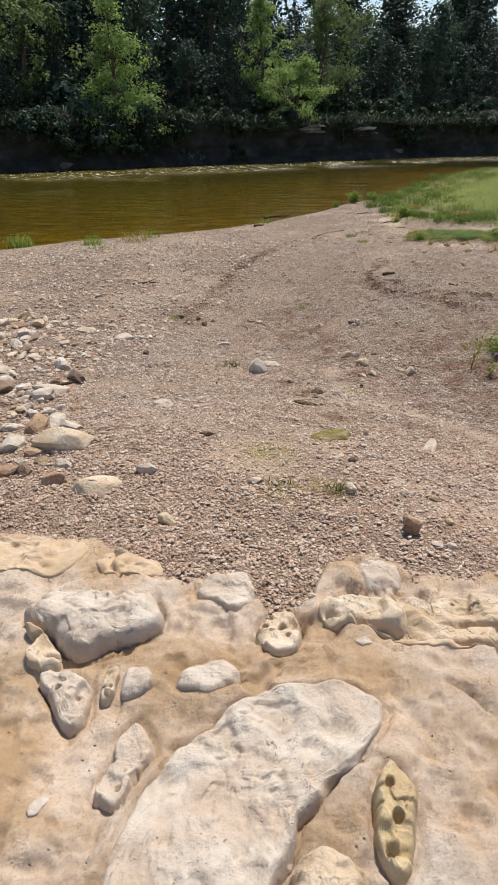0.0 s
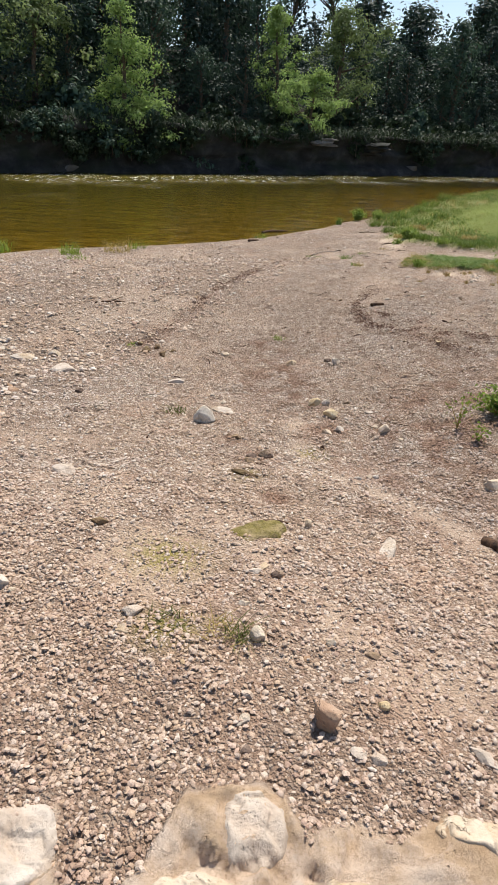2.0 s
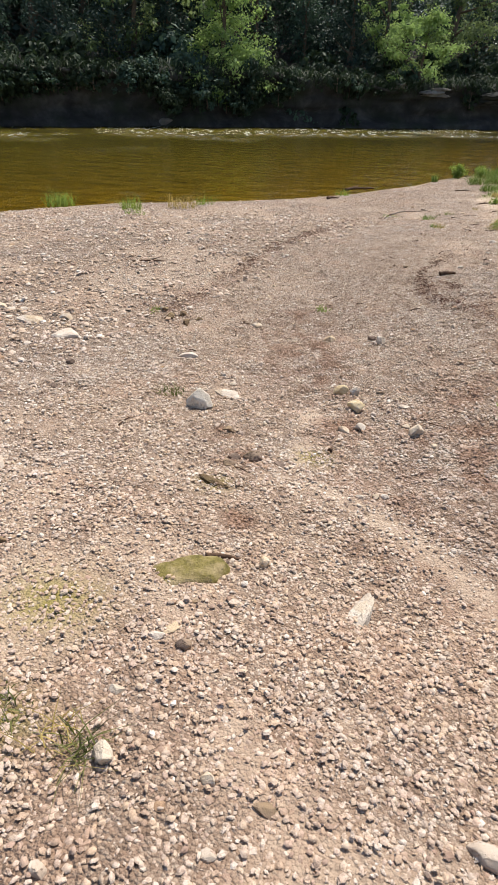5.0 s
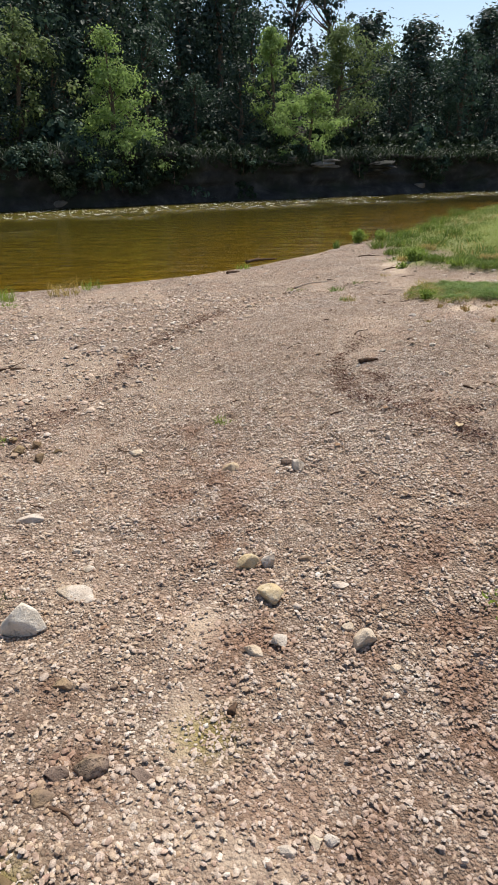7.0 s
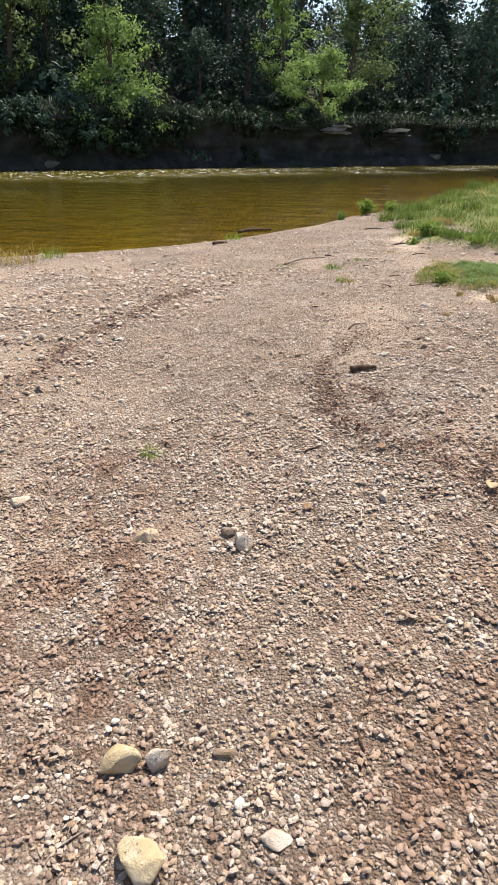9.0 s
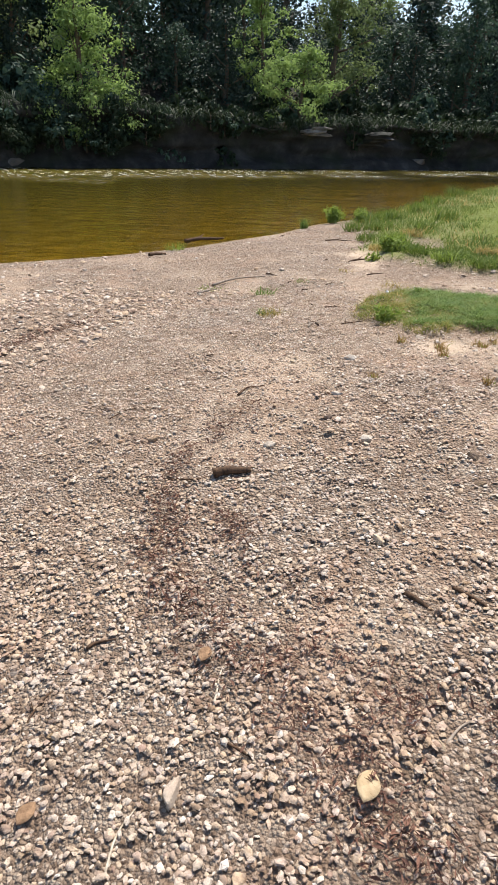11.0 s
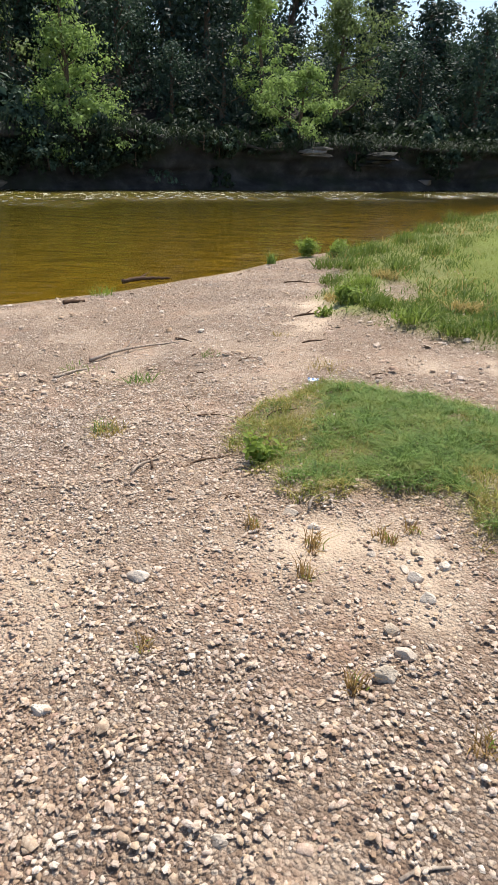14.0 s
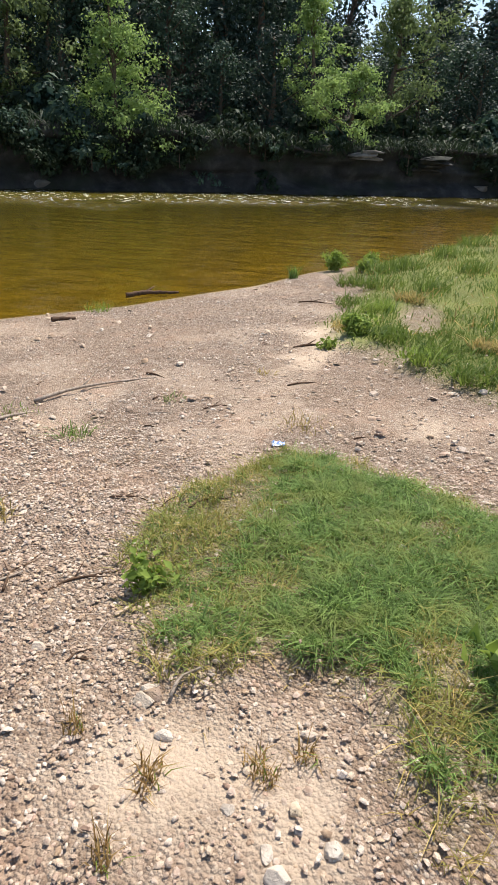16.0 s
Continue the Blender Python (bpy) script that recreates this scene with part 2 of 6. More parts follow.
def water_material():
    k = Mat("river_water")
    flow = k.n("ShaderNodeMapping", {"Vector": k.co, "Rotation": (0, 0, radians(-40)), "Scale": (0.8, 2.2, 1.0)}).outputs[0]
    rip = k.attr("riffle")
    swell = k.noise(0.9, 4, 0.55, flow)
    chop = k.noise(5.0, 4, 0.6, flow)
    h = k.math('ADD', k.math('MULTIPLY', swell, 0.05), k.math('MULTIPLY', chop, 0.009))
    h = k.math('ADD', h, k.math('MULTIPLY', k.math('MULTIPLY', k.noise(3.0, 5, 0.7, flow), rip), 0.35))
    nor = k.bump(h, 1.0, 0.9)
    body = k.n("ShaderNodeBsdfDiffuse", {"Color": k.mix(k.noise(0.5, 3), (0.090, 0.075, 0.008), (0.135, 0.110, 0.014))}).outputs[0]
    clear = k.n("ShaderNodeBsdfTransparent", {"Color": (0.77, 0.68, 0.25)}).outputs[0]
    inner = k.n("ShaderNodeMixShader", {0: k.ramp(k.attr("deep"), [(0.0, 0.06), (0.25, 0.26), (0.7, 0.62)]), 1: clear, 2: body}).outputs[0]
    fleck = k.n("ShaderNodeMapping", {"Vector": k.co, "Rotation": (0, 0, radians(-35)), "Scale": (3.0, 4.6, 1.0)}).outputs[0]
    # white flecks painted in for the sun glints on the riffle
    glint_mask = k.math('MULTIPLY', k.ramp(k.noise(1.0, 4, 0.7, fleck), [(0.60, 0.0), (0.615, 1.0)]), k.ramp(rip, [(0.10, 0.0), (0.45, 1.0)]))
    painted_glint = k.n("ShaderNodeBsdfDiffuse", {"Color": (0.9, 0.91, 0.9)}).outputs[0]
    inner = k.n("ShaderNodeMixShader", {0: glint_mask, 1: inner, 2: painted_glint}).outputs[0]
    gloss = k.n("ShaderNodeBsdfGlossy", {"Color": (0.95, 0.95, 0.95), "Roughness": k.math('ADD', k.math('MULTIPLY', rip, 0.08), 0.05), "Normal": nor}).outputs[0]
    fres = k.n("ShaderNodeFresnel", {"IOR": 1.33, "Normal": nor}).outputs[0]
    k.t.links.new(k.n("ShaderNodeMixShader", {0: fres, 1: inner, 2: gloss}).outputs[0], k.out.inputs[0])
    return k.m


M_GROUND, M_PEBBLE, M_WATER = ground_material(), pebble_material(), water_material()
M_WHITE = stone_material("white_limestone", (0.40, 0.315, 0.24), (0.54, 0.455, 0.37), (0.65, 0.575, 0.49), 9.0, (0.50, 0.375, 0.275))
M_PALE = stone_material("cream_limestone", (0.50, 0.42, 0.32), (0.66, 0.58, 0.47), (0.78, 0.72, 0.63), 9.0)
M_PLATE = stone_material("sandstone_plate", (0.44, 0.31, 0.19), (0.53, 0.395, 0.265), (0.60, 0.48, 0.35), 6.0)
M_TAN = stone_material("tan_limestone", (0.42, 0.30, 0.19), (0.57, 0.45, 0.32), (0.67, 0.58, 0.47), 8.0)
M_RUST = stone_material("rust_stone", (0.23, 0.135, 0.08), (0.38, 0.24, 0.155), (0.50, 0.365, 0.26), 9.0)
M_YELLOW = stone_material("ochre_stone", (0.44, 0.30, 0.14), (0.60, 0.47, 0.28), (0.70, 0.61, 0.46), 10.0)
M_GREY = stone_material("grey_stone", (0.38, 0.305, 0.235), (0.54, 0.46, 0.375), (0.66, 0.585, 0.495), 11.0)
M_BROWN = stone_material("brown_stone", (0.10, 0.068, 0.05), (0.20, 0.14, 0.105), (0.31, 0.23, 0.175), 9.0)
M_CLOD = stone_material("mossy_earth", (0.09, 0.055, 0.03), (0.20, 0.13, 0.07), (0.30, 0.23, 0.12), 12.0, (0.17, 0.13, 0.055))
M_ALGAE = stone_material("dried_algae", (0.08, 0.068, 0.018), (0.20, 0.16, 0.045), (0.33, 0.26, 0.12), 22.0, (0.38, 0.29, 0.17))
M_CLIFF = stone_material("shaded_limestone", (0.07, 0.06, 0.05), (0.16, 0.142, 0.128), (0.33, 0.31, 0.29), 1.3, (0.16, 0.12, 0.08))
# near-black rock: the undercut's deep shade is put into its base colour
M_BANK = stone_material("shaded_bank_rock", (0.012, 0.011, 0.010), (0.032, 0.030, 0.028), (0.075, 0.068, 0.062), 1.3, (0.02, 0.026, 0.012))
M_BARK = wood_material("bark", (0.05, 0.035, 0.025), (0.16, 0.12, 0.085))
M_DRIFT = wood_material("driftwood", (0.17, 0.125, 0.09), (0.42, 0.35, 0.28))
M_BLEACHED = wood_material("bleached_driftwood", (0.34, 0.27, 0.19), (0.66, 0.57, 0.45))
M_ROT = wood_material("dark_rotten_wood", (0.03, 0.018, 0.012), (0.14, 0.08, 0.045))
M_LITTER = wood_material("dead_leaf_litter", (0.07, 0.034, 0.025), (0.24, 0.125, 0.085))
M_BROWNLEAF = wood_material("brown_leaf", (0.14, 0.08, 0.045), (0.34, 0.21, 0.12))
M_DRYLEAF = wood_material("dry_leaf", (0.38, 0.27, 0.15), (0.52, 0.40, 0.25))
def scrap_material():
    k = Mat("printed_film")
    return k.surface(k.ramp(k.voro(45), [(0.45, (0.75, 0.78, 0.80)), (0.5, (0.10, 0.20, 0.45))]), 0.35, None, 0.5)


M_SCRAP = scrap_material()
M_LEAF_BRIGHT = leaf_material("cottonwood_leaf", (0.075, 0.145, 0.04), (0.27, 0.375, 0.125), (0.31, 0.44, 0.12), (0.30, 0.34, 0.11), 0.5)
M_LEAF_OLIVE = leaf_material("willow_leaf", (0.055, 0.085, 0.034), (0.165, 0.22, 0.092), (0.19, 0.25, 0.083), (0.17, 0.19, 0.077), 0.5)
# oak and elm leaves darkened and blued: hillside shade and haze in the colour
M_LEAF_DARK = leaf_material("shaded_oak_leaf", (0.014, 0.030, 0.026), (0.042, 0.068, 0.052), (0.042, 0.073, 0.04), (0.062, 0.08, 0.048), 0.15)
M_LEAF_MID = leaf_material("hazy_elm_leaf", (0.022, 0.048, 0.04), (0.068, 0.112, 0.076), (0.076, 0.128, 0.066), (0.085, 0.112, 0.065), 0.25)
# nearly black leaves: the tall trees' shade is put into the colour
M_LEAF_SHADE = leaf_material("shaded_bank_leaf", (0.011, 0.022, 0.014), (0.036, 0.058, 0.03), (0.036, 0.06, 0.02), (0.055, 0.062, 0.028), 0.2)
M_GRASS = leaf_material("bermuda_grass", (0.018, 0.042, 0.012), (0.25, 0.37, 0.10), (0.21, 0.31, 0.06), (0.30, 0.30, 0.09), 0.35, 6.0)
M_BANKGRASS = leaf_material("rough_bank_grass", (0.03, 0.07, 0.014), (0.16, 0.215, 0.045), (0.16, 0.24, 0.038), (0.28, 0.265, 0.065), 0.4, 0.9)
M_LAWN = leaf_material("mown_grass", (0.13, 0.19, 0.022), (0.23, 0.27, 0.045), (0.24, 0.31, 0.036), (0.30, 0.28, 0.07), 0.4)
M_DRYGRASS = leaf_material("dry_grass", (0.22, 0.16, 0.05), (0.55, 0.42, 0.15), (0.40, 0.33, 0.12), (0.34, 0.25, 0.10), 0.3)
M_SEEDLING = leaf_material("dry_seedling_grass", (0.15, 0.085, 0.035), (0.46, 0.31, 0.12), (0.36, 0.25, 0.09), (0.30, 0.20, 0.07), 0.3)
M_FRINGE = leaf_material("yellowing_grass", (0.13, 0.14, 0.03), (0.34, 0.33, 0.09), (0.30, 0.30, 0.07), (0.40, 0.32, 0.11), 0.35, 5.0)
M_OLIVE = leaf_material("olive_grass", (0.06, 0.075, 0.02), (0.18, 0.19, 0.06), (0.16, 0.18, 0.04), (0.22, 0.18, 0.07), 0.3)
M_WEED = leaf_material("weed_leaf", (0.10, 0.16, 0.03), (0.26, 0.34, 0.07), (0.28, 0.38, 0.06), (0.25, 0.24, 0.05), 0.4)


# ---- mesh helpers ----
def smoothstep(a, b, v):
    k = np.clip((v - a) / (b - a), 0, 1)
    return k * k * (3 - 2 * k)


def lattice(ix, iy, seed):
    h = np.sin(ix * 127.1 + iy * 311.7 + seed * 74.7) * 43758.5453
    return h - np.floor(h)


def vnoise(x, y, seed=0):
    """Smooth value noise of unit cell, 0 to 1."""
    x, y = np.asarray(x, float), np.asarray(y, float)
    ix, iy = np.floor(x), np.floor(y)
    fx, fy = x - ix, y - iy
    fx, fy = fx * fx * (3 - 2 * fx), fy * fy * (3 - 2 * fy)
    a, b = lattice(ix, iy, seed), lattice(ix + 1, iy, seed)
    c, d = lattice(ix, iy + 1, seed), lattice(ix + 1, iy + 1, seed)
    return (a * (1 - fx) + b * fx) * (1 - fy) + (c * (1 - fx) + d * fx) * fy


def fnoise(x, y, seed=0):
    return 0.55 * vnoise(x, y, seed) + 0.3 * vnoise(2.1 * x, 2.1 * y, seed + 5) + 0.15 * vnoise(4.3 * x, 4.3 * y, seed + 9)


def raw_mesh(name, verts, faces, material, smooth=True, attrs=None):
    """A mesh straight from arrays: verts (n, 3), faces (m, 3 or 4)."""
    me = bpy.data.meshes.new(name)
    verts, faces = np.asarray(verts, np.float32), np.asarray(faces, np.int32)
    me.vertices.add(len(verts))
    me.vertices.foreach_set("co", verts.ravel())
    me.loops.add(faces.size)
    me.loops.foreach_set("vertex_index", faces.ravel())
    me.polygons.add(len(faces))
    me.polygons.foreach_set("loop_start", np.arange(0, faces.size, faces.shape[1], dtype=np.int32))
    me.update(calc_edges=True)
    if smooth:
        me.polygons.foreach_set("use_smooth", np.ones(len(faces), bool))
    for key, values in (attrs or {}).items():
        me.attributes.new(key, 'FLOAT', 'POINT').data.foreach_set("value", np.asarray(values, np.float32))
    me.materials.append(material)
    return me


def part(name, me, parent, label=""):
    ob = new(name, me)
    ob.parent = parent
    return tagged(ob, label)


def tube(path, radii, sides=8, rough=0.0, rng=None):
    """Verts and faces of a tapered tube with closed ends."""
    path, radii = np.asarray(path, float), np.asarray(radii, float)
    n = len(path)
    tang = np.gradient(path, axis=0)
    tang /= np.linalg.norm(tang, axis=1)[:, None] + 1e-9
    ref = np.array([0.0, 0, 1]) if abs(tang[:, 2]).mean() < 0.7 else np.array([1.0, 0, 0])
    u = np.cross(tang, ref)
    u /= np.linalg.norm(u, axis=1)[:, None] + 1e-9
    v = np.cross(u, tang)
    a = np.arange(sides) * 2 * np.pi / sides
    r = radii[:, None] * np.ones(sides)
    if rough and rng is not None:
        r = r * (1 + rough * (rng.random((n, sides)) - 0.5))
    ring = path[:, None] + r[..., None] * (np.cos(a)[None, :, None] * u[:, None] + np.sin(a)[None, :, None] * v[:, None])
    verts = np.concatenate([ring.reshape(-1, 3), path[:1], path[-1:]])
    i, j = np.meshgrid(np.arange(n - 1), np.arange(sides), indexing="ij")
    k = (j + 1) % sides
    p, q, s, t = i * sides + j, i * sides + k, (i + 1) * sides + k, (i + 1) * sides + j
    tri = np.concatenate([np.stack([p, q, s], -1).reshape(-1, 3), np.stack([p, s, t], -1).reshape(-1, 3)])
    j = np.arange(sides)
    k = (j + 1) % sides
    cap = np.concatenate([np.stack([k, j, 0 * j + n * sides], -1), np.stack([(n - 1) * sides + j, (n - 1) * sides + k, 0 * j + n * sides + 1], -1)])
    return verts, np.concatenate([tri, cap])


def joined(pieces):
    verts, faces, at = [], [], 0
    for v, f in pieces:
        verts.append(v)
        faces.append(f + at)
        at += len(v)
    return np.concatenate(verts), np.concatenate(faces)


def blades(pos, height, width, rng, lean=0.5, droop=0.35):
    """Bent three-triangle blades at pos (n, 3)."""
    n = len(pos)
    a = rng.random(n) * 2 * np.pi
    b = rng.random(n) * 2 * np.pi
    l = lean * rng.random(n) * height
    dirv = np.stack([np.cos(a) * l, np.sin(a) * l, height], -1)
    side_v = np.stack([np.cos(b), np.sin(b), 0 * b], -1) * (width / 2)[:, None]
    mid = pos + dirv * 0.55
    tip = pos + dirv * np.array([1.7, 1.7, 1.0]) - np.stack([0 * l, 0 * l, droop * height * rng.random(n)], -1)
    verts = np.stack([pos - side_v, pos + side_v, mid - side_v * 0.8, mid + side_v * 0.8, tip], 1).reshape(-1, 3)
    o = (np.arange(n) * 5)[:, None]
    faces = np.concatenate([o + [0, 1, 3], o + [0, 3, 2], o + [2, 3, 4]])
    return verts, faces


def leaf_cloud(centres, radii, count, size, rng, flat=0.75, up=0.5, shell=0.2, ruffle=0.7):
    """Small folded rhombic leaves, scattered towards the outside of clumps."""
    w = radii ** 2
    which = rng.choice(len(centres), count, p=w / w.sum())
    d = rng.normal(size=(count, 3))
    d /= np.linalg.norm(d, axis=1)[:, None]
    pos = centres[which] + d * (radii[which] * (shell + (1.25 - shell if shell > 0.15 else 1.4) * rng.random(count) ** (0.8 if shell > 0.15 else 1.2)))[:, None] * [1, 1, flat]
    nrm = d * (1.3 - ruffle) + rng.normal(size=(count, 3)) * ruffle + [0, 0, up]
    nrm /= np.linalg.norm(nrm, axis=1)[:, None]
    u = np.cross(nrm, rng.normal(size=(count, 3)))
    u /= np.linalg.norm(u, axis=1)[:, None]
    v = np.cross(nrm, u)
    s = (size * (0.55 + 0.9 * rng.random(count)))[:, None]
    fold = nrm * s * 0.12
    verts = np.stack([pos - u * s * 0.5, pos - v * s * 0.3 + fold, pos + u * s * 0.5, pos + v * s * 0.3 + fold], 1).reshape(-1, 3)
    o = (np.arange(count) * 4)[:, None]
    return verts, np.concatenate([o + [0, 1, 2], o + [0, 2, 3]])


# ---- the lie of the land ----
NEAR_SHORE = [(-60, -30), (-12, 8), (-8, 13), (-5, 16.8), (-4, 17.9), (-3, 18.5), (-2, 19.1), (-1, 19.9), (0, 21), (0.6, 22), (1.2, 22.9), (1.8, 24.4),
              (2.5, 25.4), (3.4, 27), (4.8, 30.5), (7.4, 36), (12, 42), (30, 52), (90, 80)]
FAR_SHORE = [(-90, -9), (-30, 20.3), (-15, 33.4), (-10, 37.9), (-4.4, 41.3), (1.2, 44.8), (6.2, 48.3), (19, 55.3), (90, 91.3)]
DIPS = [(2.6, 9.1, 1.0, -0.234), (1.3, 10.7, 1.2, -0.218), (0.4, 12.4, 1.3, -0.194), (-1.2, 11.5, 1.5, -0.082), (1.2, 7.4, 1.3, 0.057), (3.0, 14.5, 1.5, 0.118)]


def side(x, y, line):
    """Distance from a polyline, positive to its left."""
    best, sign = np.full(np.shape(x), 1e9), np.zeros(np.shape(x))
    for (ax, ay), (bx, by) in zip(line, line[1:]):
        dx, dy = bx - ax, by - ay
        k = np.clip(((x - ax) * dx + (y - ay) * dy) / (dx * dx + dy * dy), 0, 1)
        d = np.hypot(x - ax - k * dx, y - ay - k * dy)
        nearer = d < best - 1e-9
        sign = np.where(nearer, np.sign((y - ay) * dx - (x - ax) * dy), sign)
        best = np.where(nearer, d, best)
    return best * sign


def shelf_mask(x, y):
    edge = np.interp(x, [-3, -0.4, 0, 0.33, 0.46, 0.75, 0.86, 1.0, 1.06, 1.25, 1.32, 1.38, 1.51, 1.59, 1.71, 1.84, 1.95, 2.0, 2.08, 2.13, 2.2, 2.6, 4],
                     [7.2, 7.35, 7.33, 7.17, 7.04, 7.10, 6.88, 7.0, 7.19, 7.25, 7.2, 7.13, 7.18, 7.14, 7.25, 7.23, 7.18, 7.27, 7.4, 7.5, 7.69, 7.9, 8.0])
    hole = np.exp(-(((x + 0.25) / 0.22) ** 2 + ((y - 6.72) / 0.13) ** 2))
    return smoothstep(-0.02, 0.03, edge - y + 0.06 * (fnoise(x * 9, y * 9, 3) - 0.5)) * (1 - smoothstep(0.3, 0.6, hole))


# rocks let into the shelf: their place and their extent in twelve directions; weathering has opened a crevice round each
SOCKETS = {}


def socket(name, x, y, reach, depth):
    SOCKETS[name] = (x, y, reach, depth)


socket("large", 0.80, 6.27, (0.242, 0.48, 0.34, 0.235, 0.16, 0.175, 0.2, 0.298, 0.46, 0.39, 0.25, 0.195), 0.022)
socket("long", 0.25, 6.78, (0.25, 0.235, 0.139, 0.122, 0.15, 0.24, 0.24, 0.132, 0.124, 0.127, 0.115, 0.13), 0.03)
socket("pale", 0.68, 7.0, (0.11, 0.107, 0.12, 0.1, 0.1, 0.101, 0.111, 0.09, 0.078, 0.091, 0.122, 0.114), 0.012)
socket("bored", 1.2, 6.2, (0.052, 0.068, 0.09, 0.135, 0.078, 0.058, 0.05, 0.058, 0.1, 0.15, 0.076, 0.054), 0.014)
socket("pitted", 0.5, 6.3, (0.053, 0.083, 0.097, 0.122, 0.08, 0.046, 0.043, 0.062, 0.118, 0.13, 0.059, 0.048), 0.014)
socket("holed", 0.88, 6.81, (0.086, 0.1, 0.112, 0.096, 0.071, 0.061, 0.069, 0.076, 0.081, 0.108, 0.11, 0.096), 0.018)
socket("worn", 0.69, 6.59, (0.095, 0.085, 0.075, 0.055, 0.049, 0.059, 0.093, 0.115, 0.076, 0.069, 0.06, 0.066), 0.010)
socket("cracked", 0.26, 6.50, (0.077, 0.078, 0.072, 0.074, 0.103, 0.13, 0.06, 0.048, 0.052, 0.077, 0.14, 0.104), 0.02)
socket("edge", 1.25, 7.11, (0.08, 0.077, 0.079, 0.086, 0.082, 0.092, 0.078, 0.076, 0.101, 0.082, 0.086, 0.085), 0.006)
CRACKS = [[(1.05, 6.9), (1.2, 6.86), (1.36, 6.79), (1.5, 6.78), (1.75, 6.74), (2.0, 6.75)], [(0.24, 7.26), (0.22, 7.12), (0.27, 7.03)], [(1.28, 6.98), (1.42, 6.87), (1.62, 6.86), (1.8, 6.9)],
          [(0.15, 6.62), (0.36, 6.66), (0.47, 6.72)], [(1.4, 6.62), (1.55, 6.5), (1.6, 6.3), (1.75, 6.1)]]


def crevice(x, y):
    """Depth of the open joints in the shelf."""
    out = np.zeros(np.shape(x))
    for cx, cy, reach, depth in SOCKETS.values():
        dx, dy = x - cx, y - cy
        r = np.interp(np.arctan2(dy, dx) % (2 * np.pi), np.arange(13) * np.pi / 6, list(reach) + [reach[0]])
        gap = np.hypot(dx, dy) - r * 1.02
        out = np.maximum(out, depth * 1.6 * np.exp(-(gap / 0.010) ** 2) * (0.1 + 1.6 * fnoise(x * 8, y * 8, int(cx * 100))))
    for line in CRACKS:
        d = side(x + 0.05 * (fnoise(x * 9, y * 9, 24) - 0.5), y + 0.05 * (fnoise(x * 9, y * 9, 25) - 0.5), line)
        out = np.maximum(out, 0.035 * np.exp(-(d / 0.010) ** 2))
    return out


DEBRIS = [[(1.97, 14.07), (1.84, 13.68), (1.76, 13.42), (1.73, 13.19), (1.76, 12.92), (1.88, 12.66), (2.08, 12.45), (2.3, 12.25), (2.5, 12.0), (2.7, 11.7)],
          [(1.95, 13.3), (1.97, 13.05), (2.12, 12.8), (2.3, 12.62)], [(2.08, 12.45), (2.36, 12.36), (2.66, 12.22), (2.95, 12.05)],
          [(0.42, 15.7), (0.19, 15.06), (-0.04, 14.36), (-0.2, 13.44), (-0.33, 12.73), (-0.43, 12.08)]]


def debris_mask(x, y):
    out = np.zeros(np.shape(x))
    for line, wide in zip(DEBRIS, (0.072, 0.045, 0.075, 0.08)):
        out = np.maximum(out, np.exp(-(side(x, y, line) / wide) ** 2))
    return out * smoothstep(0.34, 0.6, fnoise(x * 6, y * 6, 21) + 0.06) * (1 - 0.7 * smoothstep(13.3, 14.0, y) * (x > 1))


def damp_mask(x, y):
    red = np.exp(-(((x - 2.45) / 0.6) ** 2 + ((y - 10.3) / 0.95) ** 2)) * 0.85
    red = np.maximum(red, 0.5 * np.exp(-(((x - 0.9) / 0.4) ** 2 + ((y - 11.6) / 0.8) ** 2)))
    for cx, cy, r in ((1.38, 9.47, 0.09), (1.76, 9.0, 0.14), (0.76, 9.9, 0.12), (1.0, 9.6, 0.12), (1.15, 9.0, 0.1)):
        red = np.maximum(red, 0.8 * np.exp(-((x - cx) ** 2 + (y - cy) ** 2) / r ** 2))
    red = np.maximum(red, 0.55 * np.exp(-(side(x, y, [(1.9, 9.2), (1.35, 10.4), (1.15, 11.2), (0.7, 12.3)]) / 0.2) ** 2))
    red = np.maximum(red, 0.5 * np.exp(-(((x + 0.4) / 0.3) ** 2 + ((y - 11.95) / 0.25) ** 2)))
    red = np.maximum(red * (1 - np.exp(-(side(x, y, [(1.40, 9.44), (1.74, 9.28), (2.15, 8.92)]) / 0.16) ** 2)), 0)
    return np.clip(1.3 * red * (0.1 + 1.5 * smoothstep(0.3, 0.7, fnoise(x * 7, y * 7, 31))) + 0.3 * debris_mask(x, y) * (0.3 + 1.2 * fnoise(x * 14, y * 14, 32)), 0, 1)


